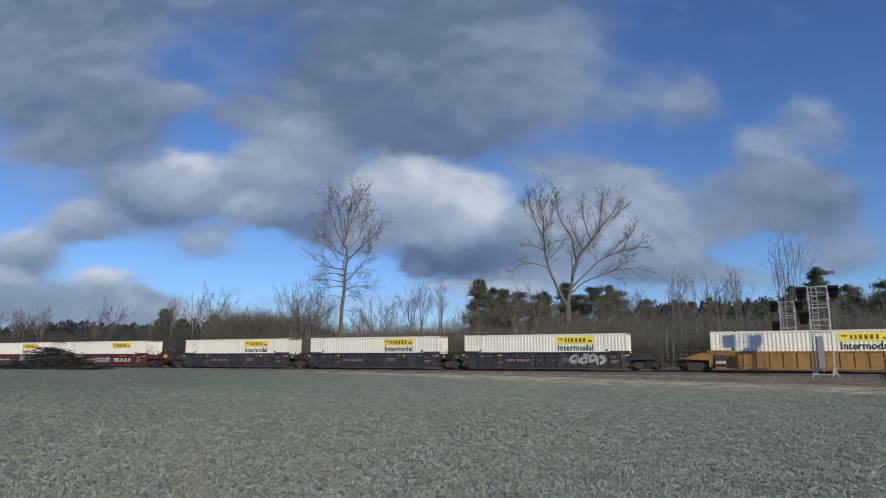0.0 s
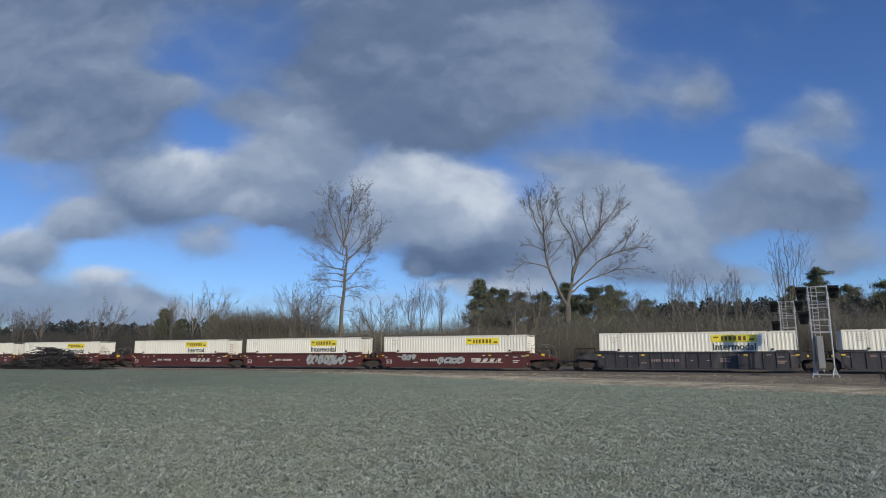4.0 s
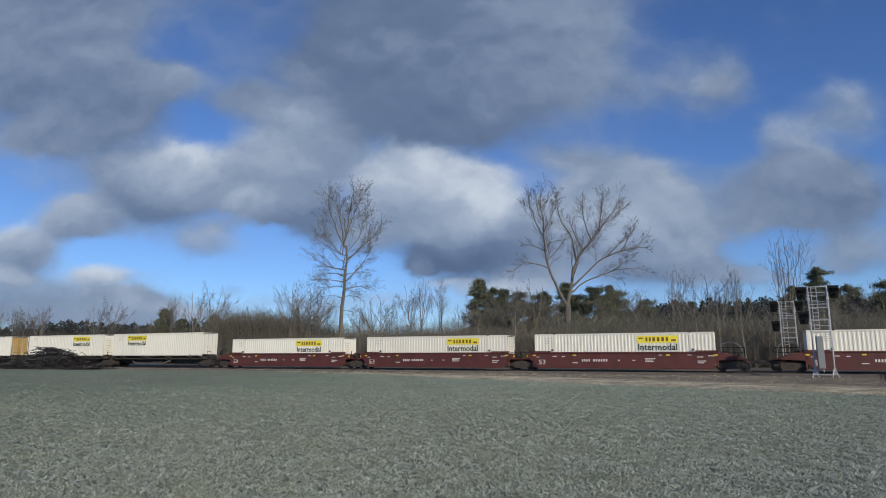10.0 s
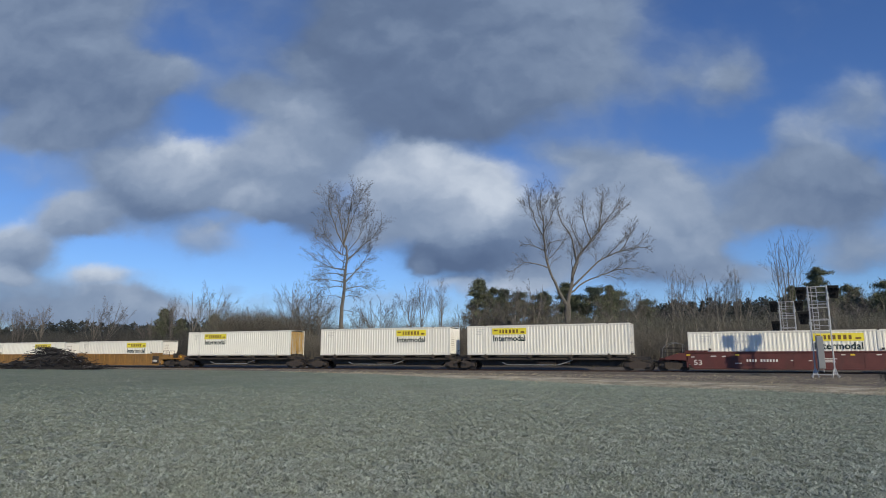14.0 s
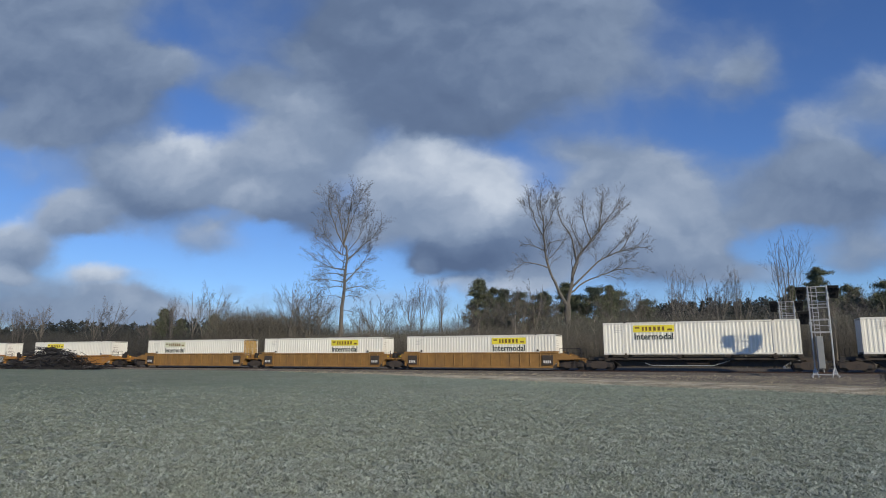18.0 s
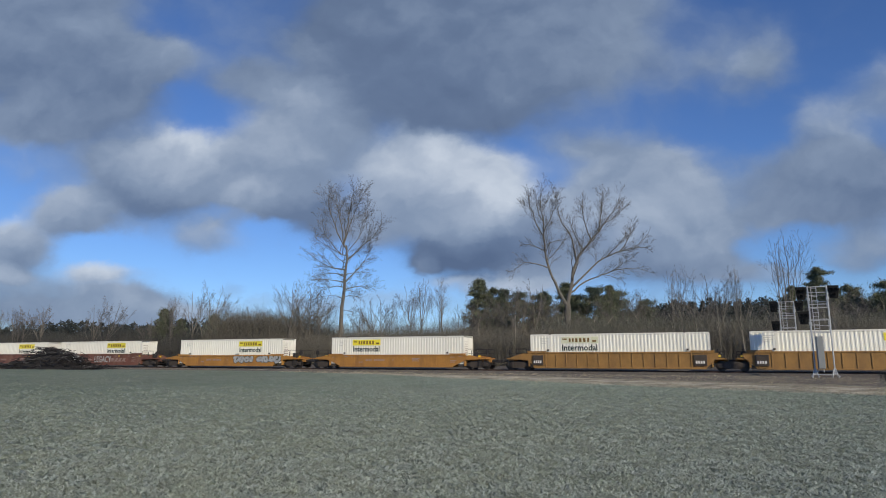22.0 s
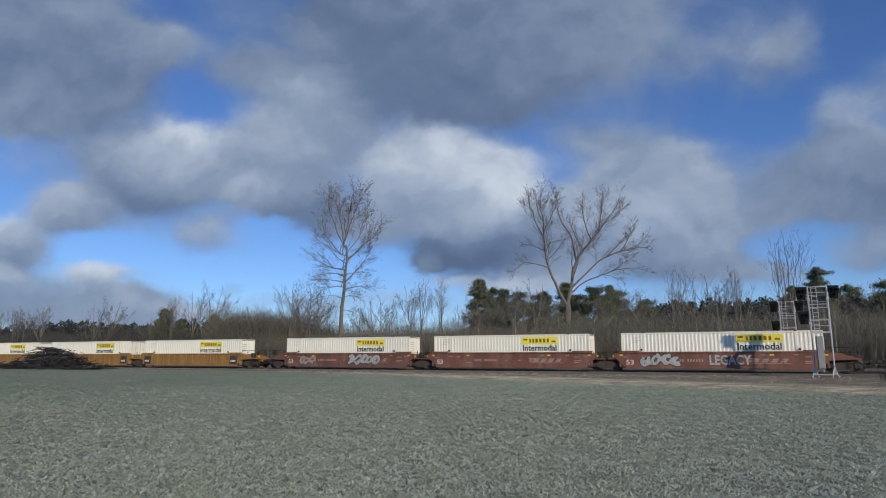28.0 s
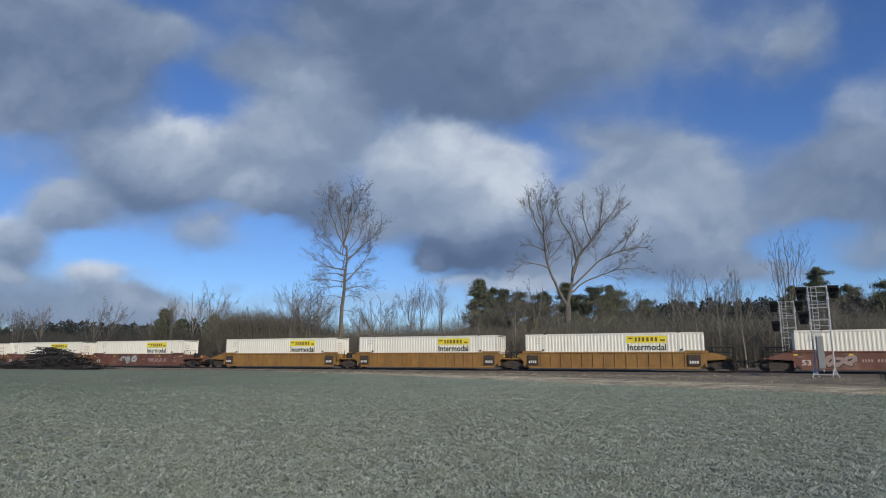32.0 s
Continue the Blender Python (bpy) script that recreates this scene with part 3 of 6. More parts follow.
# loose ballast stones
sv, sf = [], []
for i in range(9000):
    s, o = rng.uniform(-85, 60), rng.choice((-1, -1, -1, 1)) * abs(rng.gauss(2.4, 0.55))
    if abs(o) < 1.4:
        continue
    z = 0.42 - max(0.0, abs(o) - 1.9) * 0.15
    c, r = on_track(s, o, z), rng.uniform(0.035, 0.085)
    pts = [c + Vector((rng.uniform(.6, 1) * r * d[0], rng.uniform(.6, 1) * r * d[1], rng.uniform(.5, .9) * r * d[2])) for d in ((1, 0, 0), (-.5, .87, 0), (-.5, -.87, 0), (0, 0, 1), (.1, .1, -1))]
    k = len(sv)
    sv += [tuple(p) for p in pts]
    sf += [(k, k + 1, k + 3), (k + 1, k + 2, k + 3), (k + 2, k, k + 3), (k + 1, k, k + 4), (k + 2, k + 1, k + 4), (k, k + 2, k + 4)]
tagged(new("ballast", polymesh("ballast", sv, sf, M["stone"])), "loose grey-brown ballast stones beside the rails", "ballast", kind="stuff")

# grass blades in the near field, straw on the verge
nrng = np.random.default_rng(7)


def cells(x, y, size, seed):
    """Smooth random values, one per cell of that size."""
    tab = np.random.default_rng(seed).random((256, 256))
    fx, fy = x / size + 97.3, y / size + 41.7
    i, j = np.floor(fx).astype(int), np.floor(fy).astype(int)
    u, v = fx - i, fy - j
    u, v = u * u * (3 - 2 * u), v * v * (3 - 2 * v)
    i, j = i % 255, j % 255
    return (tab[i, j] * (1 - u) + tab[i + 1, j] * u) * (1 - v) + (tab[i, j + 1] * (1 - u) + tab[i + 1, j + 1] * u) * v


def soft(a, b, x):
    k = np.clip((x - a) / (b - a), 0, 1)
    return k * k * (3 - 2 * k)


def blades(n, y0, y1, size, mat, name, label, on_verge=False, patch=0.0, thin=0.0):
    y = y0 * (y1 / y0) ** nrng.random(n * 2)
    x = (nrng.random(n * 2) * 2 - 1) * (y * 0.74 + 1.0)
    s = (x - T0.x) * ALONG.x + (y - T0.y) * ALONG.y
    w = -((x - T0.x) * AWAY.x + (y - T0.y) * AWAY.y)
    edge = np.maximum(2.3, 3.1 + 0.44 * (s + 20.5)) + 2.2 * (cells(s, w, 6.0, 5) - 0.5)
    clump = 0.62 * cells(x, y, 0.26, 1) + 0.32 * cells(x, y, 0.75, 2) + 0.06 * cells(x, y, 3.0, 3)
    keep = nrng.random(n * 2) < (clump - 0.22) * 2.2 * (1 - 0.9 * soft(12.0, 48.0, y) * (not on_verge))
    keep &= nrng.random(n * 2) < 1 - thin * (1 - soft(-24.0, 8.0, x))
    keep &= 0.6 * cells(x, y, 1.1, 8) + 0.4 * cells(x, y, 0.35, 9) >= patch
    keep &= ((w > 3.5) & (w < edge + 0.8)) if on_verge else (w > edge - 0.6)
    x, y, w, clump = x[keep][:n], y[keep][:n], w[keep][:n], clump[keep][:n]
    z = 0.24 * soft(30.0, 7.0, w) + 0.03 * np.sin(x * 0.31 + y * 0.17) * np.sin(y * 0.23 - x * 0.11) * soft(2.0, 9.0, np.abs(w))
    k = len(x)
    ang, pitch = nrng.random(k) * 6.283, np.radians(8 + 50 * nrng.random(k) ** 1.5)
    ln = 0.85 * size * (0.5 + nrng.random(k)) * (0.6 + clump) * (0.75 + y / 45.0)
    wd = 0.0045 * (0.6 + nrng.random(k)) * (0.95 + y / 26.0)
    d = np.stack([np.cos(ang) * np.cos(pitch), np.sin(ang) * np.cos(pitch), np.sin(pitch)], 1)
    side = np.stack([-np.sin(ang) * 0.6, np.cos(ang) * 0.6, 0.8 * np.ones(k)], 1)
    p = np.stack([x, y, z + 0.004 + 0.03 * (clump - 0.4)], 1)
    tri = np.stack([p - side * wd[:, None], p + side * wd[:, None], p + d * ln[:, None]], 1).reshape(-1, 3)
    return tagged(new(name, fast_mesh(name, tri, 3, mat)), label, "grass", kind="stuff")


def tufts(n, y0, y1, size, mat, name, label, thin):
    """Small fans of frosted leaves, each fan one connected piece."""
    y = y0 * (y1 / y0) ** nrng.random(n * 2)
    x = (nrng.random(n * 2) * 2 - 1) * (y * 0.74 + 1.0)
    s = (x - T0.x) * ALONG.x + (y - T0.y) * ALONG.y
    w = -((x - T0.x) * AWAY.x + (y - T0.y) * AWAY.y)
    keep = (w > np.maximum(2.3, 3.1 + 0.44 * (s + 20.5))) & (nrng.random(n * 2) < 1 - thin * (1 - soft(-24.0, 8.0, x)))
    keep &= nrng.random(n * 2) < (1 - 0.97 * soft(13.0, 42.0, y)) * (0.35 + 0.9 * cells(x, y, 0.9, 6))
    x, y, w = x[keep][:n], y[keep][:n], w[keep][:n]
    z = 0.24 * soft(30.0, 7.0, w) + 0.03 * np.sin(x * 0.31 + y * 0.17) * np.sin(y * 0.23 - x * 0.11) * soft(2.0, 9.0, np.abs(w))
    k, leaves = len(x), 9
    base = np.stack([x, y, z], 1)
    ang, pitch = nrng.random((k, leaves)) * 6.283, np.radians(3 + 34 * nrng.random((k, leaves)) ** 1.4)
    ln = size * (0.5 + nrng.random((k, 1))) * (0.6 + 0.7 * nrng.random((k, leaves)))
    wd = (0.0042 * (0.6 + 0.8 * nrng.random((k, leaves))) * (0.9 + y / 30.0)[:, None])[..., None]
    d = np.stack([np.cos(ang) * np.cos(pitch), np.sin(ang) * np.cos(pitch), np.sin(pitch)], 2)
    side = np.stack([-np.sin(ang), np.cos(ang), 0.3 * np.ones_like(ang)], 2)
    tip = base[:, None] + d * ln[..., None]
    verts = np.concatenate([base[:, None], tip - side * wd, tip + side * wd], 1)
    per = 1 + 2 * leaves
    i0 = (np.arange(k) * per)[:, None]
    j = np.arange(leaves)[None]
    loops = np.stack([i0 + 0 * j, i0 + 1 + j, i0 + 1 + leaves + j], 2).ravel().astype(np.int32)
    me = bpy.data.meshes.new(name)
    me.vertices.add(k * per)
    me.vertices.foreach_set("co", verts.astype(np.float32).ravel())
    me.loops.add(len(loops))
    me.loops.foreach_set("vertex_index", loops)
    me.polygons.add(len(loops) // 3)
    me.polygons.foreach_set("loop_start", np.arange(0, len(loops), 3, dtype=np.int32))
    me.materials.append(mat)
    me.update(calc_edges=True)
    me.validate()
    return tagged(new(name, me), label, "grass", kind="stuff")


blades(330000, 7.0, 70.0, 0.066, M["blade"], "grass", "short frosted grey-green grass", thin=0.5)
tufts(70000, 7.4, 50.0, 0.068, M["frost_tuft"], "frosted_grass", "white-frosted tufts of the short grass", 0.75)
blades(14000, 7.5, 34.0, 0.07, M["green_blade"], "green_grass", "greener unfrosted tufts in the pasture", patch=0.74)
blades(60000, 24.0, 80.0, 0.06, M["straw"], "dry_grass", "dry straw-coloured grass along the track verge", True)


# ---- freight containers ----
CL, CW, CH = 16.15, 2.59, 2.9


def corrugated(length, height, period=0.31, depth=0.036):
    """A sheet of trapezoid corrugations in the x-z plane; y = 0 outside, +depth inside."""
    n = int(length / period)
    p = length / n
    xs = []
    for i in range(n):
        for k, y in ((0.0, 0.0), (0.36, 0.0), (0.5, depth), (0.86, depth)):
            xs.append((-length / 2 + (i + k) * p, y))
    xs.append((length / 2, 0.0))
    vs = [(x, y, z) for z in (0.0, height) for x, y in xs]
    m = len(xs)
    return vs, [(i, i + 1, m + i + 1, m + i) for i in range(m - 1)]


CONT = {}


def container_meshes():
    v0, f0 = corrugated(CL - 0.30, CH - 0.30)
    CONT["wall"] = polymesh("container_wall", v0, f0, M["white"])
    v1, f1 = corrugated(CW - 0.24, CH - 0.3, 0.3)
    CONT["end"] = polymesh("container_end", v1, f1, M["white"])
    bm = bmesh.new()
    box(bm, -CL / 2 + .02, CL / 2 - .02, -CW / 2 + .03, CW / 2 - .03, CH - 0.05, CH - 0.012)
    for i in range(26):
        x = -CL / 2 + 0.6 + i * (CL - 1.2) / 25
        box(bm, x - .1, x + .1, -CW / 2 + .15, CW / 2 - .15, CH - .012, CH - .002)
    CONT["roof"] = mesh_of("roof", bm, M["white"])
    bm = bmesh.new()
    box(bm, -CL / 2 + .05, CL / 2 - .05, -CW / 2 + .06, CW / 2 - .06, 0.06, 0.14)
    CONT["floor"] = mesh_of("floor_frame", bm, M["grime"])
    for key, z0, z1 in (("top_rail", CH - 0.16, CH), ("bottom_rail", 0.0, 0.16)):
        bm = bmesh.new()
        box(bm, -CL / 2 + .15, CL / 2 - .15, -.006, .06, z0, z1, 0.01)
        CONT[key] = mesh_of(key, bm, M["white_rail"])
    bm = bmesh.new()
    box(bm, -.075, .075, -.008, .10, 0.0, CH, 0.012)
    CONT["post"] = mesh_of("corner_post", bm, M["white_rail"])
    bm = bmesh.new()
    box(bm, -.10, .10, -.012, .16, 0, .13, 0.015)
    CONT["casting"] = mesh_of("lifting_casting", bm, M["grime"])
    bm = bmesh.new()
    box(bm, -.11, .11, -.010, .05, 0.1, CH - .1, 0.01)
    CONT["frame_post"] = mesh_of("lifting_post", bm, M["white_rail"])
    for key, mat in (("door_white", M["white"]), ("door_orange", M["orange_door"])):
        bm = bmesh.new()
        box(bm, 0, .04, 0.02, CW / 2 - .10, .16, CH - .16, 0.01)
        for z in (.75, 1.45, 2.15):
            box(bm, .04, .055, .08, CW / 2 - .18, z - .06, z + .06)
        CONT[key] = mesh_of("door", bm, mat)
    bm = bmesh.new()
    rod(bm, (0.075, 0, 0.12), (0.075, 0, CH - .12), 0.018, n=6)
    for z in (.3, 1.1, 1.8, 2.6):
        box(bm, .04, .10, -.05, .05, z - .03, z + .03)
    CONT["bar"] = mesh_of("locking_bar", bm, M["galv"])
    for key, mat in (("sign", M["yellow"]), ("pale", M["pale_sign"])):
        bm = bmesh.new()
        box(bm, -1.78, 1.78, -.012, 0, -.31, .31)
        CONT[key] = mesh_of("sign_panel", bm, mat)
    bm = bmesh.new()
    x = -1.0
    for wd in (0.22, 0.22, 0.30, 0.30, 0.30, 0.26):
        box(bm, x, x + wd * 0.78, -.016, -.0125, -.19, .17)
        x += wd + 0.08
    box(bm, -1.62, -1.2, -.016, -.0125, .02, .16)
    box(bm, 1.2, 1.6, -.016, -.0125, -.18, -.02)
    CONT["sign_bars"] = mesh_of("sign_bars", bm, M["brown_letter"])
    CONT["cut_word"] = words("Intermod", 2.7, 0.56, M["dark_letter"], bold=0.016)
    CONT["word"] = words("Intermodal", 3.35, 0.58, M["dark_letter"], bold=0.016)
    bm = bmesh.new()
    for i, wd in enumerate((0.9, 0.55, 0.7, 0.5)):
        box(bm, -.45, -.45 + wd, -.004, 0, -.1 - i * .16, -.06 - i * .16)
    CONT["data"] = mesh_of("data_bars", bm, M["pale_letter"])
    bm = bmesh.new()
    for i in range(9):
        box(bm, -.36, .36, -.004, 0, .5 + i * .22, .54 + i * .22)
    CONT["ladder_marks"] = mesh_of("striped_marks", bm, M["faint_letter"])


container_meshes()


def container(u, z, sign_at=11.4, pale=False, end="plain", word="word"):
    c = thing("container", "white corrugated steel freight container with a yellow sign", "container", "containers on the train")
    if end == "orange":
        c["label"] = "white corrugated freight container with rusty orange end doors"
    if pale:
        c["label"] = "white corrugated freight container with a faded pale sign"
    for side in (-1, 1):
        turn = pose(0, side * CW / 2, 0, 0, 0, 0 if side < 0 else 180)
        part("wall", CONT["wall"], None, c, at=turn @ pose(0, 0.012, 0.15))
        part("top_rail", CONT["top_rail"], None, c, at=turn)
        part("bottom_rail", CONT["bottom_rail"], None, c, at=turn)
        for x in (-CL / 2 + .075, CL / 2 - .075):
            part("corner_post", CONT["post"], None, c, at=turn @ pose(x, 0, 0))
        for x in (-6.1, 6.1):
            part("lifting_post", CONT["frame_post"], None, c, at=turn @ pose(x, 0, 0))
            part("lifting_casting", CONT["casting"], None, c, "dark lifting casting", at=turn @ pose(x, 0, CH - .06))
            part("lifting_casting", CONT["casting"], None, c, "dark lifting casting", at=turn @ pose(x, 0, -.01))
        sx = (sign_at - CL / 2) if side < 0 else -(sign_at - CL / 2)
        sg = part("sign_panel", CONT["pale" if pale else "sign"], None, c, "faded pale sign" if pale else "yellow sign", at=turn @ pose(sx, 0, 2.22 + .1))
        tagged(part("sign_print", CONT["sign_bars"], None, sg), kind="stuff")
        if word:
            part("lettering", CONT[word], None, c, "dark green lettering that reads Intermodal" if word == "word" else "dark green lettering that reads Intermod", at=turn @ pose(sx, 0, 1.62))
        tagged(part("data_print", CONT["data"], None, c, at=turn @ pose(-6.6 if side < 0 else 6.6, -.002, 2.6)), kind="stuff")
    part("roof", CONT["roof"], None, c)
    part("floor_frame", CONT["floor"], None, c)
    if end == "plain":
        part("end_wall", CONT["end"], None, c, at=pose(CL / 2 - .02, 0, .15, 0, 0, 90))
        part("striped_marks", CONT["ladder_marks"], None, c, at=pose(CL / 2 - .012, -.55, 0, 0, 0, 90))
    else:
        for side in (-1, 1):
            part("door", CONT["door_" + end], None, c, at=pose(CL / 2 - .06, 0, 0) if side > 0 else pose(CL / 2 - .06, -CW / 2 + .08, 0))
            for k in (.35, .95):
                part("locking_bar", CONT["bar"], None, c, at=pose(CL / 2 - .06, side * k, 0))
    part("end_wall", CONT["end"], None, c, at=pose(-CL / 2 + .02, 0, .15, 0, 0, -90))
    MOVING.append((c, u + CL / 2, z))
    return c


# ---- rail cars ----
MOVING = []
CAR = {}


def wheel_mesh():
    bm = bmesh.new()
    prof = [(0.0, 0.09), (0.10, 0.09), (0.14, 0.03), (0.33, 0.02), (0.36, 0.06), (0.425, 0.065), (0.43, -0.045), (0.46, -0.055), (0.455, -0.085), (0.36, -0.08), (0.33, -0.02), (0.12, -0.03), (0.0, -0.09)]
    n = 20
    rings = []
    for r, y in prof:
        rings.append([bm.verts.new((r * math.cos(2 * math.pi * i / n), -y, r * math.sin(2 * math.pi * i / n))) for i in range(n if r else 1)])
    for a, b in zip(rings, rings[1:]):
        for i in range(n):
            q = [a[i % len(a)], a[(i + 1) % len(a)], b[(i + 1) % len(b)], b[i % len(b)]]
            q = list(dict.fromkeys(q))
            if len(q) > 2:
                bm.faces.new(q)
    return mesh_of("wheel", bm, M["wheel"])


def truck_meshes():
    CAR["wheel"] = wheel_mesh()
    bm = bmesh.new()
    rod(bm, (0, -0.85, 0), (0, 0.85, 0), 0.085, n=8)
    for side in (-1, 1):
        me = CAR["wheel"].copy()
        me.transform(pose(0, side * .78, 0, 0, 0, 0 if side < 0 else 180))
        bm.from_mesh(me)
        bpy.data.meshes.remove(me)
    CAR["wheelset"] = mesh_of("wheelset", bm, M["wheel"])
    bm = bmesh.new()
    extrude_xz(bm, [(-1.18, .36), (-1.18, .62), (-.75, .70), (-.5, .86), (.5, .86), (.75, .70), (1.18, .62), (1.18, .36), (.72, .36), (.55, .2), (-.55, .2), (-.72, .36)], -.09, .09)
    CAR["side_frame"] = mesh_of("side_frame", bm, M["grime"])
    bm = bmesh.new()
    for x in (-.24, 0, .24):
        for k in range(5):
            rod(bm, (x, 0, .36 + k * .07), (x, 0, .39 + k * .07), .095, n=8)
        rod(bm, (x, 0, .34), (x, 0, .72), .06, n=6)
    CAR["springs"] = mesh_of("springs", bm, M["wheel"])
    bm = bmesh.new()
    box(bm, -.22, .22, -1.1, 1.1, .62, .90, .03)
    CAR["bolster"] = mesh_of("bolster", bm, M["grime"])
    bm = bmesh.new()
    box(bm, -.14, .14, -.10, .10, -.13, .15, .02)
    rod(bm, (0, -.12, 0), (0, .12, 0), .08, n=8)
    CAR["axle_box"] = mesh_of("axle_box", bm, M["black_steel"])


truck_meshes()


def truck(parent, x):
    bm = bmesh.new()
    box(bm, -.25, .25, -.35, .35, .86, 1.02, .02)
    t = part("truck", bm, M["grime"], parent, "grimy two-axle truck", at=pose(x, 0, 0))
    for ax in (-.89, .89):
        part("wheelset", CAR["wheelset"], None, t, "axle with two steel wheels", at=pose(ax, 0, .46))
        for side in (-1, 1):
            part("axle_box", CAR["axle_box"], None, t, at=pose(ax, side * 1.0, .46))
    for side in (-1, 1):
        part("side_frame", CAR["side_frame"], None, t, at=pose(0, side * 1.0, 0))
        tagged(part("spring_nest", CAR["springs"], None, t, at=pose(0, side * 1.02, 0)), kind="stuff")
    part("bolster", CAR["bolster"], None, t)
    return t


def coupler(parent, x, d):
    bm = bmesh.new()
    box(bm, min(0, d * .75), max(0, d * .75), -.08, .08, -.09, .09, .02)
    box(bm, min(d * .6, d * .95), max(d * .6, d * .95), -.17, .17, -.16, .16, .04)
    part("coupler", bm, M["black_steel"], parent, at=pose(x, 0, .85))
    bm = bmesh.new()
    pts = [Vector((x + d * k * 1.0, -.32, .78 - .32 * math.sin(math.pi * k))) for k in (0, .2, .4, .6, .8, 1)]
    for a, b in zip(pts, pts[1:]):
        rod(bm, a, b, .028, n=5)
    part("air_hose", bm, M["black_steel"], parent)


def end_gear(parent, d, joint, mat, top):
    """Deck, steps and rails at one end of a car; d is the side, +1 to the front."""
    x0 = 8.35
    x1 = 9.35 if joint else 10.55
    bm = bmesh.new()
    box(bm, min(d * x0, d * x1), max(d * x0, d * x1), -1.32, 1.32, 1.02, 1.16, .02)
    box(bm, min(d * x0, d * (x1 + .15)), max(d * x0, d * (x1 + .15)), -.35, .35, .70, 1.02, .02)
    part("end_deck", bm, mat, parent)
    # end bulkhead that cradles the container
    bm = bmesh.new()
    box(bm, min(d * 8.14, d * 8.30), max(d * 8.14, d * 8.30), -1.40, 1.40, .35, top - .12, .02)
    part("end_bulkhead", bm, mat, parent)
    for side in (-1, 1):
        bm = bmesh.new()
        y = side * 1.36
        xa, xb = d * (x0 + .12), d * (x1 - .12)
        for x in (xa, xb):
            rod(bm, (x, y, 1.2), (x, y, 2.05 if not joint else 1.7), .022, n=5)
        zt = 2.05 if not joint else 1.7
        rod(bm, (xa, y, zt), (xb, y, zt), .022, n=5)
        rod(bm, (xa, y, (zt + 1.2) / 2), (xb, y, (zt + 1.2) / 2), .018, n=5)
        part("grab_rail", bm, M["black_steel"], parent)
        if not joint:
            bm = bmesh.new()
            xs = d * (x1 - .45)
            for z in (.35, .62, .9):
                box(bm, xs - .24, xs + .24, y - .05, y + .05, z - .012, z + .012)
            for k in (-.25, .25):
                box(bm, xs + k - .015, xs + k + .015, y - .03, y + .03, .33, 1.03)
            part("step", bm, M["black_steel"], parent)
        bm = bmesh.new()
        big = .31 if mat is M["red"] and not joint else .16
        box(bm, d * (x0 + .4) - big, d * (x0 + .4) + big, y - .03 * side - .012, y - .03 * side + .012 + .03 * (side > 0), 1.24, 1.28 + big)
        part("reflector", bm, M["reflector"], parent, "yellow reflector plate")
        if mat is M["red"] and not joint:
            # bent pipe rail of the crossover platform
            bm = bmesh.new()
            line = [(8.55, 2.36), (9.1, 2.52), (9.55, 2.50), (9.9, 2.36), (10.15, 2.1), (10.28, 1.7), (10.32, 1.16)]
            for a, b in zip(line, line[1:]):
                rod(bm, (d * a[0], y, a[1]), (d * b[0], y, b[1]), .021, n=6)
            rod(bm, (d * 8.55, y, 1.16), (d * 8.55, y, 2.36), .018, n=6)
            part("crossover_rail", bm, M["cabinet"], parent, "grey bent pipe rail")
    bm = bmesh.new()
    xb = d * (x0 + .35)
    box(bm, xb - .18, xb + .18, .2, .75, 1.2, 1.75, .03)
    part("brake_box", bm, M["black_steel"], parent)
    bm = bmesh.new()
    rod(bm, (xb, -.6, 1.2), (xb, -.6, 1.95), .04, n=6)
    part("brake_post", bm, M["black_steel"], parent)
    if not joint:
        coupler(parent, d * 10.65, d)
        bm = bmesh.new()
        rod(bm, (d * (x1 - .15), -.7, 1.2), (d * (x1 - .15), -.7, 1.75), .03, n=6)
        rod(bm, (d * (x1 - .2), -.7, 1.75), (d * (x1 - .1), -.7, 1.75), .26, n=14)
        part("brake_wheel", bm, M["black_steel"], parent)


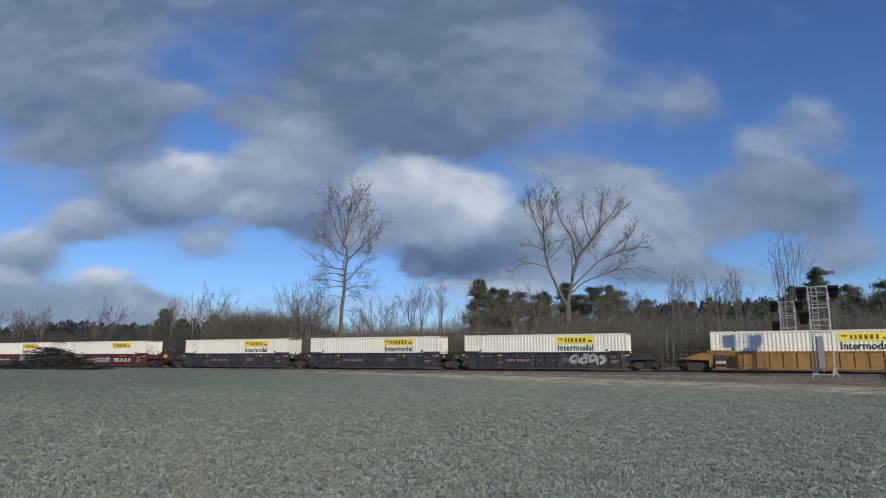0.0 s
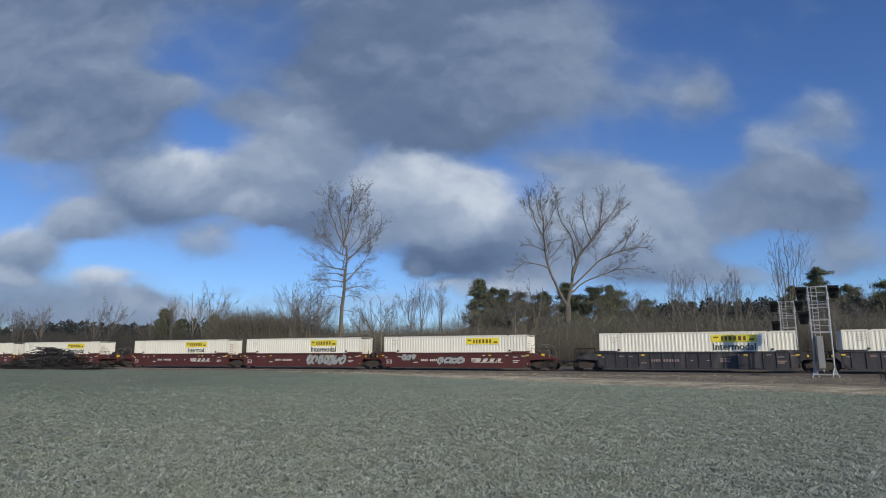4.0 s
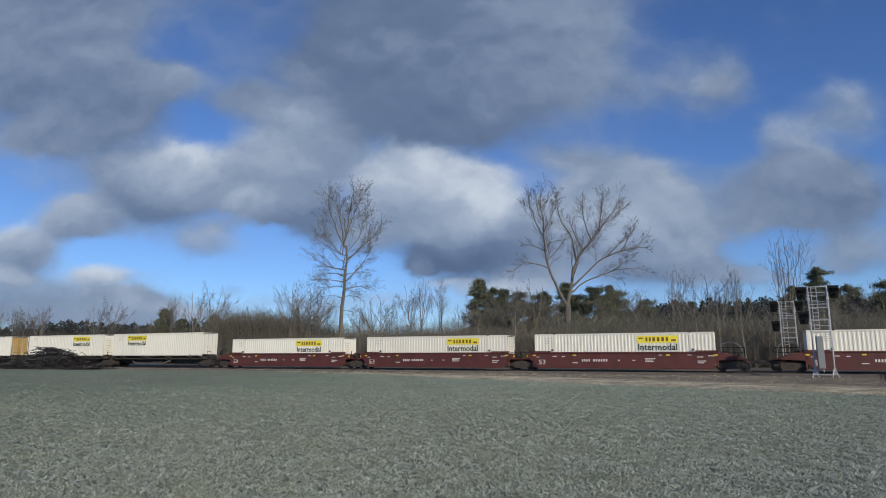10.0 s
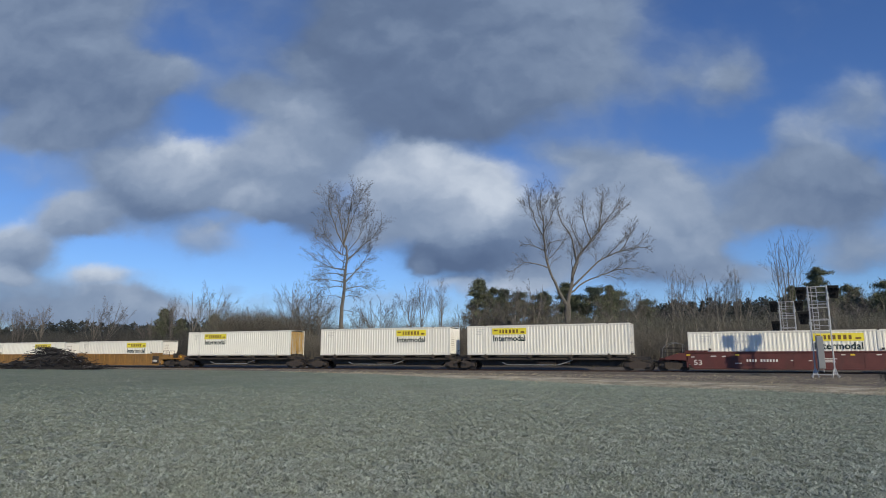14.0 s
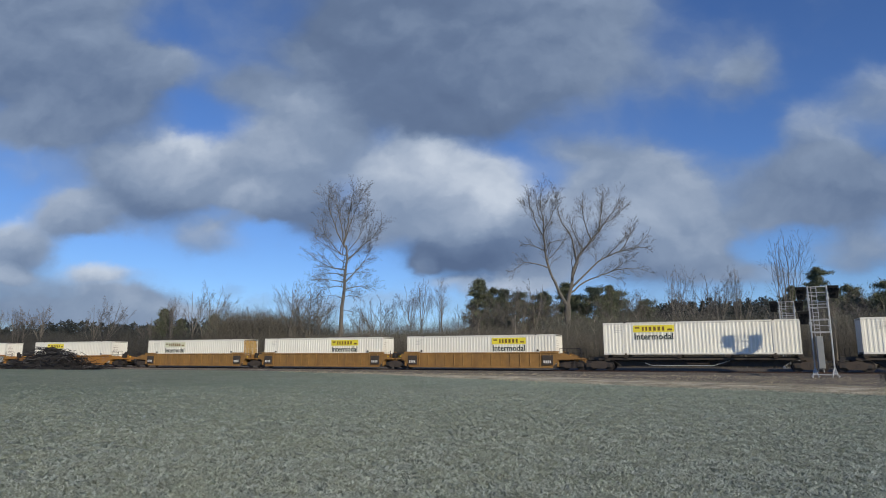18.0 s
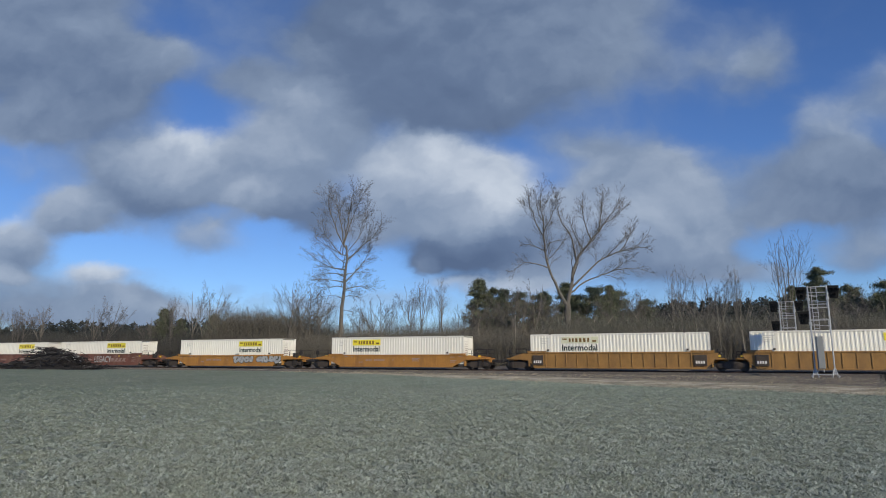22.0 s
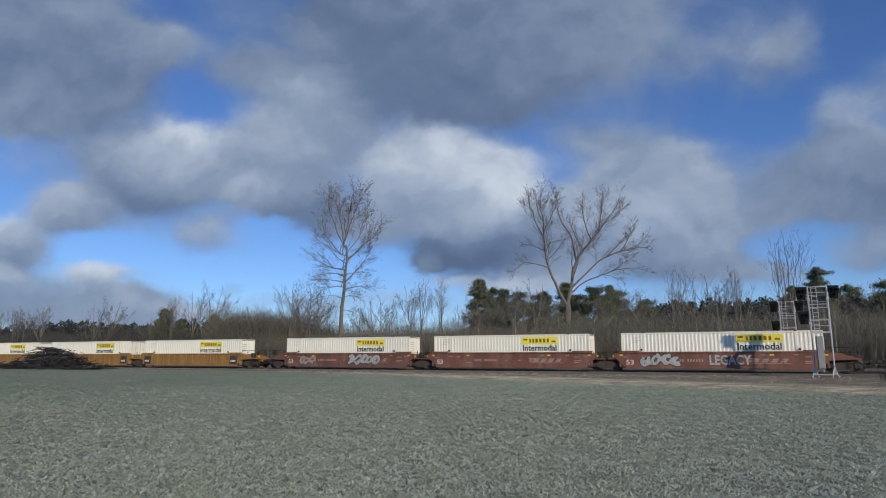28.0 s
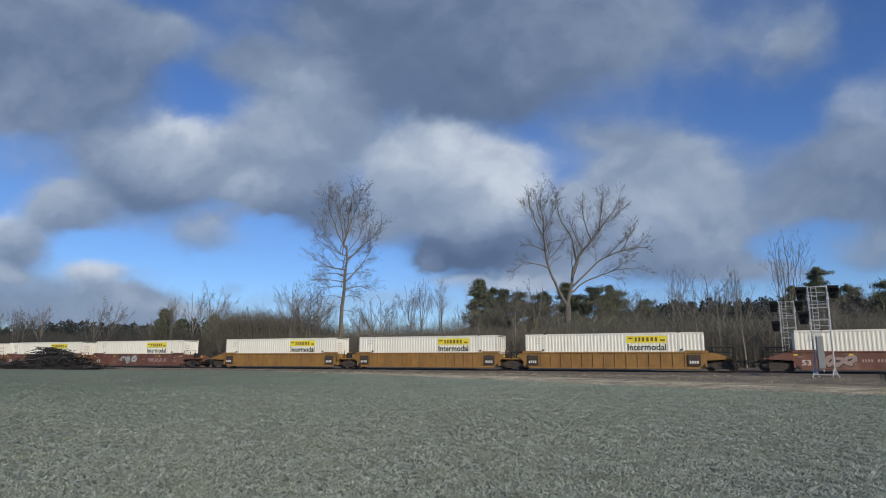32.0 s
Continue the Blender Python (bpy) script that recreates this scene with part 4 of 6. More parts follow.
def well_car(kind, mat, right, left, label, ribs=False, top=1.72, low=0.20):
    """One well unit, origin at its middle on the rail head. right, left: 'joint' or 'coupler'."""
    c = thing("well_car", label, "rail car", "cars of the train")
    LT, LB = 8.75, 7.75 if kind != "sloped" else 6.9
    for side in (-1, 1):
        y0, y1 = sorted((side * 1.33, side * 1.40))
        bm = bmesh.new()
        nose = [(LB, low + .1), (8.35, .95), (10.1, 1.04), (10.1, 1.22), (8.9, top - .12)]
        blunt = [(LB, low + .1), (LT, top - .45), (LT, top - .12)]
        front, rear = (nose if right == "coupler" else blunt), (nose if left == "coupler" else blunt)
        extrude_xz(bm, front + [(-x, z) for x, z in rear[::-1]], y0, y1)
        w = part("side_sill", bm, mat, c)
        bm = bmesh.new()
        a, b = sorted((side * 1.30, side * 1.47))
        box(bm, -8.35, 8.35, a, b, top - .14, top, .02)
        part("top_chord", bm, mat, w)
        bm = bmesh.new()
        a, b = sorted((side * 1.28, side * 1.46))
        box(bm, -LB, LB, a, b, low, low + .14, .02)
        part("bottom_chord", bm, mat, w)
        # stepped pads that hold the container's 12 m points
        for x in (-7.45, 7.45):
            bm = bmesh.new()
            a, b = sorted((side * 1.31, side * 1.45))
            box(bm, x - .95, x + .95, a, b, top + .004, top + .10, .02)
            part("guide_pad", bm, mat, w)
        for x in (-6.3, 6.3):
            bm = bmesh.new()
            a, b = sorted((side * 1.33, side * 1.46))
            box(bm, x - .09, x + .09, a, b, top + .10, top + .26, .02)
            part("locking_post", bm, M["black_steel"], w)
        if ribs:
            n = 16
            for i in range(n):
                x = -7.55 + 15.1 * i / (n - 1)
                part("rib", CAR_RIB(mat, top, low), None, w, at=pose(x, side * 1.40, 0, 0, 0, 0 if side < 0 else 180))
        else:
            a, b = sorted((side * 1.395, side * 1.42))
            for x in (-5.0, 0.0, 5.0):
                bm = bmesh.new()
                box(bm, x - .03, x + .03, a, b, low + .14, top - .14)
                part("seam_strip", bm, mat, w)
    for x in (-7.8, -4, 0, 4, 7.8):
        bm = bmesh.new()
        box(bm, x - .3, x + .3, -1.33, 1.33, low + .06, .56)
        part("floor_beam", bm, M["grime"], c)
    if ribs and mat is M["yellow_car"]:
        for side in (-1, 1):
            for x in (-7.3, 7.3):
                bm = bmesh.new()
                a, b = sorted((side * 1.40, side * 1.545))
                box(bm, x - .52, x + .52, a, b, low + .30, top - .30, .01)
                pn = part("number_plate", bm, M["grime"], c, "black painted panel with white bars")
                bm = bmesh.new()
                a, b = sorted((side * 1.545, side * 1.549))
                for i in range(4):
                    box(bm, x - .4 + i * .2, x - .26 + i * .2, a, b, low + .48, low + .72)
                tagged(part("number_print", bm, M["white_letter"], pn), kind="stuff")
    end_gear(c, 1, right == "joint", mat, top)
    end_gear(c, -1, left == "joint", mat, top)
    if left == "joint":
        truck(c, -9.575)
    else:
        truck(c, -9.45)
    if right == "coupler":
        truck(c, 9.45)
    return c


RIBS = {}


def CAR_RIB(mat, top, low):
    key = (mat.name, top, low)
    if key not in RIBS:
        bm = bmesh.new()
        box(bm, -.04, .04, -.07, 0, low + .14, top - .14, .01)
        RIBS[key] = mesh_of("rib", bm, mat)
    return RIBS[key]


def markings(c, mat_word, number=True, logo=False):
    """Painted marks on the near and far side."""
    for side in (-1, 1):
        turn = pose(0, side * 1.404, 0, 0, 0, 0 if side < 0 else 180)
        if number:
            part("number_mark", CAR["53"], None, c, "white painted length mark 53", at=turn @ pose(-7.35, 0, .78))
        tagged(part("data_print", CAR["bars_" + mat_word], None, c, at=turn @ pose(-2.6, 0, .95)), kind="stuff")
        tagged(part("small_print", CAR["small_" + mat_word], None, c, at=turn), kind="stuff")
        for x in (-8.1, -4.2, 4.2, 8.1):
            part("reflector_strip", CAR["strip"], None, c, "yellow reflective strip", at=turn @ pose(x, -.02, 1.42))
        if logo:
            part("logo_shape", CAR["logo_" + mat_word], None, c, "worn slanted logo shape", at=turn @ pose(4.0, 0, .95))


bm = bmesh.new()
box(bm, -.16, .16, -.006, 0, -.06, .06)
CAR["strip"] = mesh_of("reflector_strip", bm, M["reflector"])
CAR["53"] = words("53", 0.66, 0.44, M["white_letter"], thick=.004, bold=.006)
for tone in ("white_letter", "faint_letter"):
    bm = bmesh.new()
    x = -.9
    for wd in (.18, .18, .18, .18, 0, .2, .2, .2, .2, .2, .2):
        if wd:
            box(bm, x, x + wd * .7, -.004, 0, -.11, .11)
        x += wd + .03 if wd else .22
    CAR["bars_" + tone] = mesh_of("data_bars", bm, M[tone])
    bm = bmesh.new()
    mr = random.Random(5)
    for x, z, wd in ((1.1, .95, .25), (2.2, 1.1, .9), (2.2, .98, .7), (2.2, .86, .8), (6.6, .9, .7), (6.6, .75, .5), (6.6, 1.25, .5), (-6.3, 1.32, .45), (-5.4, 1.3, .3), (5.8, 1.42, .35),
                     (-7.9, 1.25, .3), (7.5, 1.35, .5), (-.2, .95, .2), (3.4, 1.42, .3), (-4.4, .72, .5)):
        box(bm, x, x + wd, -.004, 0, z - .035, z + .035)
    CAR["small_" + tone] = mesh_of("small_marks", bm, M[tone])
    bm = bmesh.new()
    for i, wd in enumerate((.62, .62, .62, .62)):
        x = -1.4 + i * .72
        extrude_xz(bm, [(x, -.16), (x + wd * .8, -.16), (x + wd, .02), (x + wd * .35, .02)], -.004, 0)
        extrude_xz(bm, [(x + .12, .05), (x + wd, .05), (x + wd * 1.1, .16), (x + .3, .16)], -.004, 0)
    extrude_xz(bm, [(-1.7, -.26), (1.5, -.26), (1.6, -.22), (-1.6, -.22)], -.004, 0)
    CAR["logo_" + tone] = mesh_of("logo_shape", bm, M[tone])


def ribbon(bm, pts, half, y):
    """A flat brush stroke along points (x, z), with round joints."""
    for (ax, az), (bx, bz) in zip(pts, pts[1:]):
        d = Vector((bx - ax, 0, bz - az))
        n = Vector((-d.z, 0, d.x)).normalized() * half
        a, b = Vector((ax, y, az)), Vector((bx, y, bz))
        bm.faces.new([bm.verts.new(p) for p in (a + n, b + n, b - n, a - n)])
    for i, (ax, az) in enumerate(pts):
        bm.faces.new([bm.verts.new((ax + half * math.cos(k * math.pi / 4), y - .0004 * (i + 1), az + half * math.sin(k * math.pi / 4))) for k in range(8)])


def graffiti(c, x0, x1, seed, z0=.45, z1=1.6, mat=None, n=None):
    """Fat sprayed shapes, unreadable, on the near side: pale strokes over a wider dark outline."""
    g = random.Random(seed)
    n = n or max(3, int((x1 - x0) / .72))
    wd = (x1 - x0) / n
    fat = min(.13, (z1 - z0) * .13)
    fill, dark = bmesh.new(), bmesh.new()
    for i in range(n):
        cx, cz = x0 + (i + .5) * wd + g.uniform(-.1, .1) * wd, (z0 + z1) / 2
        hh = (z1 - z0) / 2
        for k in range(2):
            a0, turn = g.uniform(0, 6.283), g.uniform(3.0, 6.0) * g.choice((-1, 1))
            rx, rz = wd * g.uniform(.28, .55), hh * g.uniform(.45, .82)
            ox, oz = g.uniform(-.2, .2) * wd, g.uniform(-.2, .2) * hh
            line = [(cx + ox + rx * math.cos(a0 + turn * t / 6) + .25 * hh * math.sin(a0 + turn * t / 6), cz + oz + rz * math.sin(a0 + turn * t / 6) * g.uniform(.75, 1.1)) for t in range(7)]
            ribbon(dark, line, fat * 1.45, -1.4235 - .0001 * i)
            ribbon(fill, line, fat, -1.4290 - .0001 * i)
    f = part("graffiti", fill, mat or M["spray"], c, "pale sprayed bubble graffiti")
    f["kind"] = "stuff"
    o = part("graffiti_outline", dark, M["dark_letter"], f)
    o["kind"] = "stuff"


def spine_car(right, left):
    c = thing("spine_car", "low dark steel spine car carrying one raised container", "rail car", "cars of the train")
    bm = bmesh.new()
    extrude_xz(bm, [(-9.6, 1.0), (-9.6, 1.28), (9.6, 1.28), (9.6, 1.0), (7.4, .98), (6.6, .44), (-6.6, .44), (-7.4, .98)], -.32, .32)
    part("centre_beam", bm, M["black_steel"], c)
    for x in (-7.9, -6.1, -1.5, 2.5, 6.1, 7.9):
        bm = bmesh.new()
        extrude_xz(bm, [(x - .12, 1.16), (x - .12, 1.38), (x + .12, 1.38), (x + .12, 1.16)], -1.32, 1.32)
        box(bm, x - .22, x + .22, -1.36, -1.1, 1.26, 1.464, .02)
        box(bm, x - .22, x + .22, 1.1, 1.36, 1.26, 1.464, .02)
        part("cross_bearer", bm, M["grime"], c)
    for side in (-1, 1):
        bm = bmesh.new()
        box(bm, -8.6, 8.6, side * .95 - .18, side * .95 + .18, 1.0, 1.16)
        part("side_walkway", bm, M["grime"], c)
        bm = bmesh.new()
        pts = [(-4.5, .72), (-3.9, .5), (1.2, .5), (1.9, .72), (2.6, .95)]
        for (ax, az), (bx, bz) in zip(pts, pts[1:]):
            rod(bm, (ax, side * .9, az), (bx, side * .9, bz), .03, n=5)
        part("air_pipe", bm, M["galv"], c)
        bm = bmesh.new()
        for x in (-9.0, 9.0):
            rod(bm, (x, side * 1.3, 1.2), (x, side * 1.3, 1.95), .025, n=5)
            rod(bm, (x, side * .7, 1.95), (x, side * 1.3, 1.95), .025, n=5)
        part("grab_rail", bm, M["black_steel"], c)
    bm = bmesh.new()
    rod(bm, (-.9, -.55, .72), (.9, -.55, .72), .2, n=12)
    box(bm, 1.6, 2.3, -.8, -.35, .6, 1.0, .03)
    part("brake_cylinder", bm, M["grime"], c)
    for d, e in ((1, right), (-1, left)):
        if e == "coupler":
            coupler(c, d * 9.7, d)
    truck(c, -8.6)
    truck(c, 8.6)
    return c


def set_off(c, u):
    MOVING.append((c, u + CL / 2, 0.0))
    return c


LABELS = {"yellow_car": "ochre yellow ribbed steel well car, dusty and worn", "navy": "dark blue-black steel well car, grimy",
          "red": "oxide red steel well car with white marks", "brown": "faded brown-red steel well car with sprayed graffiti",
          "orange_car": "bright orange smooth-sided steel well car, rust streaked"}
PROTO = {}


def add_car(u, paint, right, left, ribs=False, kind="flat", top=1.72, marks=None):
    key = (paint, right, left, marks)
    if key not in PROTO:
        c = well_car(kind, M[paint], right, left, LABELS[paint], ribs, top)
        if marks:
            markings(c, *marks)
        PROTO[key] = c
        return set_off(c, u)
    return set_off(copy_thing(PROTO[key], pose(0, 0, 0)), u)


# the train from front to rear: left end of each container at the start, metres along the track
FLOOR_W, FLOOR_S = 0.52, 1.47
cars = {}
for name, u, paint, right, left, sign, pale, end in (
        ("a", 25.67, "yellow_car", "joint", "coupler", 11.4, 0, "plain"),
        ("b", 2.43, "navy", "coupler", "joint", 11.4, 0, "plain"), ("c", -16.75, "navy", "joint", "joint", 11.5, 0, "plain"), ("d", -36.15, "navy", "joint", "coupler", 11.45, 0, "white"),
        ("e", -59.3, "red", "coupler", "joint", 11.45, 0, "plain"), ("f", -78.45, "red", "joint", "joint", 11.25, 0, "white"), ("g", -97.6, "red", "joint", "coupler", 11.0, 0, "plain"),
        ("h", -120.75, "red", "coupler", "joint", 11.4, 0, "plain"), ("i", -139.8, "red", "joint", "joint", 11.4, 0, "white"), ("j", -159.0, "red", "joint", "coupler", 11.4, 0, "plain"),
        ("n", -239.3, "yellow_car", "coupler", "joint", 11.4, 0, "plain"), ("o", -258.5, "yellow_car", "joint", "joint", 11.3, 0, "plain"), ("p", -277.9, "yellow_car", "joint", "coupler", 4.8, 1, "orange"),
        ("q", -301.15, "orange_car", "coupler", "coupler", 4.55, 0, "plain"), ("r", -324.3, "orange_car", "coupler", "coupler", 11.4, 0, "plain"),
        ("s", -347.6, "brown", "coupler", "joint", 11.4, 0, "plain"), ("t", -366.7, "brown", "joint", "joint", 11.35, 0, "plain"), ("u", -385.8, "brown", "joint", "coupler", 11.35, 0, "plain"),
        ("v", -409.0, "yellow_car", "coupler", "joint", 11.4, 0, "plain"), ("w", -428.1, "yellow_car", "joint", "joint", 11.35, 0, "white"), ("x", -447.3, "yellow_car", "joint", "coupler", 11.5, 0, "plain"),
        ("y", -470.7, "brown", "coupler", "joint", 11.5, 0, "plain"), ("z", -490.0, "brown", "joint", "joint", 11.4, 0, "plain"), ("zz", -509.2, "brown", "joint", "coupler", 11.4, 0, "plain")):
    marks = {"red": ("white_letter", True, True), "brown": ("faint_letter", True, True), "navy": ("faint_letter", False, False), "orange_car": ("faint_letter", False, False)}.get(paint)
    if name in ("h", "i", "j"):
        marks = ("white_letter", True, False)
    cars[name] = add_car(u, paint, right, left, ribs=paint in ("yellow_car", "navy"), kind="sloped" if paint == "orange_car" else "flat", top=1.52 if paint == "orange_car" else 1.72, marks=marks)
    container(u, FLOOR_W, sign, bool(pale), end, {"e": "", "g": "cut_word"}.get(name, "word"))
sp = spine_car("coupler", "joint")
set_off(sp, -180.1)
container(-180.1, FLOOR_S, 4.5, False, "white")
set_off(copy_thing(sp, pose(0, 0, 0)), -198.2)
container(-198.2, FLOOR_S, 11.6, False, "plain")
set_off(copy_thing(sp, pose(0, 0, 0)), -218.6)
container(-218.6, FLOOR_S, 4.5, False, "orange")

# sprayed graffiti where the cars carry it
graffiti(cars["b"], 3.0, 6.0, 3, .5, 1.55)
graffiti(cars["e"], -5.7, -4.2, 11, .9, 1.6)
graffiti(cars["e"], -1.6, 1.4, 12, .5, 1.3)
graffiti(cars["f"], 1.0, 6.2, 13, .35, 1.62)
graffiti(cars["r"], 1.0, 4.0, 21, .55, 1.5)
graffiti(cars["r"], 4.5, 8.0, 22, .55, 1.5)
graffiti(cars["s"], -6.2, -3.0, 31, .45, 1.55)
lw = part("graffiti", words("LEGACY", 3.3, 0.85, M["spray"], thick=.004, bold=.03), None, cars["s"], "pale sprayed graffiti that reads LEGACY", at=pose(1.0, -1.426, 1.0))
graffiti(cars["u"], -6.0, -4.0, 41, .5, 1.5, M["faint_letter"])
graffiti(cars["u"], .6, 4.6, 42, .4, 1.62)
graffiti(cars["y"], -3.0, -.2, 51, .5, 1.5)


# ---- signal masts ----
def signal_mast():
    m = thing("signal_mast", "galvanised steel signal mast with ladder, grey cabinet and black signal heads", "signal mast", "signal masts")
    for x in (-.72, .66):
        bm = bmesh.new()
        rod(bm, (x, 0, .30), (x, 0, 6.85), .058, n=10)
        box(bm, x - .17, x + .17, -.17, .17, .26, .31, .01)
        p = part("post", bm, M["galv"], m)
        bm = bmesh.new()
        for dx, dy in ((-.2, -.2), (.2, -.2), (-.2, .2), (.2, .2)):
            rod(bm, (x + dx * 1.35, dy * 1.35, -.25), (x + dx * .3, dy * .3, .62), .03, n=6)
        part("leg_brace", bm, M["galv"], p)
    bm = bmesh.new()
    box(bm, -.95, .90, -.30, .30, .16, .20, .01)
    for x in (-.95, .9):
        box(bm, x - .05, x + .05, -.45, .45, .02, .12)
    part("base_frame", bm, M["galv"], m)
    for z in (3.30, 4.25, 5.45, 6.35, 6.78):
        bm = bmesh.new()
        rod(bm, (-.72, .02, z), (.66, .02, z), .032, n=6)
        part("crossbar", bm, M["galv"], m)
    bm = bmesh.new()
    for z in (3.36, 5.2):
        box(bm, -.7, .66, -.05, .75, z, z + .035)
        rod(bm, (-.7, .75, z), (-.7, .75, z + 1.0), .02, n=5)
        rod(bm, (.66, .75, z), (.66, .75, z + 1.0), .02, n=5)
        rod(bm, (-.7, .75, z + 1.0), (.66, .75, z + 1.0), .02, n=5)
        rod(bm, (-.7, .75, z + .5), (.66, .75, z + .5), .016, n=5)
    part("platform", bm, M["galv"], m)
    bm = bmesh.new()
    for x in (-.50, -.12):
        rod(bm, (x, -.16, .35), (x, -.16, 6.8), .024, n=6)
    lad = part("ladder", bm, M["galv"], m)
    for i in range(21):
        bm = bmesh.new()
        rod(bm, (-.50, -.16, .55 + i * .305), (-.12, -.16, .55 + i * .305), .017, n=5)
        part("rung", bm, M["galv"], lad)
    bm = bmesh.new()
    box(bm, -.52, -.02, -.62, -.20, .62, 3.02, .03)
    cb = part("cabinet", bm, M["cabinet"], m, "grey metal cabinet")
    bm = bmesh.new()
    box(bm, -.48, -.06, -.632, -.622, .70, 2.94, .004)
    part("cabinet_door", bm, M["cabinet"], cb)
    for x, z, arm in ((-1.22, 5.82, -.72), (-1.18, 3.95, -.72), (1.12, 5.86, .66)):
        d = -1 if x < 0 else 1
        bm = bmesh.new()
        rod(bm, (arm, 0, z + .35), (x, 0, z + .35), .045, n=6)
        rod(bm, (arm, 0, z + .05), (x, 0, z + .35), .025, n=5)
        box(bm, arm - .1, arm + .1, -.1, .1, z - .1, z + .12, .02)
        part("arm", bm, M["galv"], m)
        bm = bmesh.new()
        pts = [(-.41, .98), (.41, .98), (.37, .50), (.29, .0), (-.29, .0), (-.37, .50)]
        extrude_xz(bm, [(x + px, z + pz) for px, pz in pts], -.05, .05)
        box(bm, x - .28, x + .28, .05, .30, z + .05, z + .88, .03)
        hd = part("signal_head", bm, M["signal_black"], m, "matt black signal head with hoods")
        for hx, hz in ((-.17, .66), (.17, .66), (0, .26)):
            bm = bmesh.new()
            n = 14
            ra = []
            for yy, rr in ((-.03, .15), (-.26, .15)):
                ra.append([bm.verts.new((x + hx + rr * math.cos(a), yy, z + hz + rr * math.sin(a))) for a in [math.pi * (-.22 + 1.44 * i / n) for i in range(n + 1)]])
            rb = []
            for yy, rr in ((-.03, .14), (-.26, .14)):
                rb.append([bm.verts.new((x + hx + rr * math.cos(a), yy, z + hz + rr * math.sin(a))) for a in [math.pi * (-.22 + 1.44 * i / n) for i in range(n + 1)]])
            for i in range(n):
                bm.faces.new((ra[0][i], ra[0][i + 1], ra[1][i + 1], ra[1][i]))
                bm.faces.new((rb[0][i + 1], rb[0][i], rb[1][i], rb[1][i + 1]))
                bm.faces.new((ra[1][i], ra[1][i + 1], rb[1][i + 1], rb[1][i]))
            part("hood", bm, M["signal_black"], hd)
            bm = bmesh.new()
            rod(bm, (x + hx, -.034, z + hz), (x + hx, -.05, z + hz), .12, n=14)
            part("lens", bm, M["lens"], hd)
    return m


mast = signal_mast()
mast.matrix_basis = pose(28.6, 47.9, .28, 0, 0, -24.65) @ Matrix.Diagonal((.92, 1, 1, 1))
far_mast = copy_thing(mast, pose(33.3, 61.0, .28, 0, 0, -24.65))
far_mast["label"] = "galvanised steel signal mast with ladder and black heads beyond the track"
for ob in [o for o in far_mast.children_recursive if o.name.split(".")[0] in ("cabinet", "cabinet_door")]:
    bpy.data.objects.remove(ob)


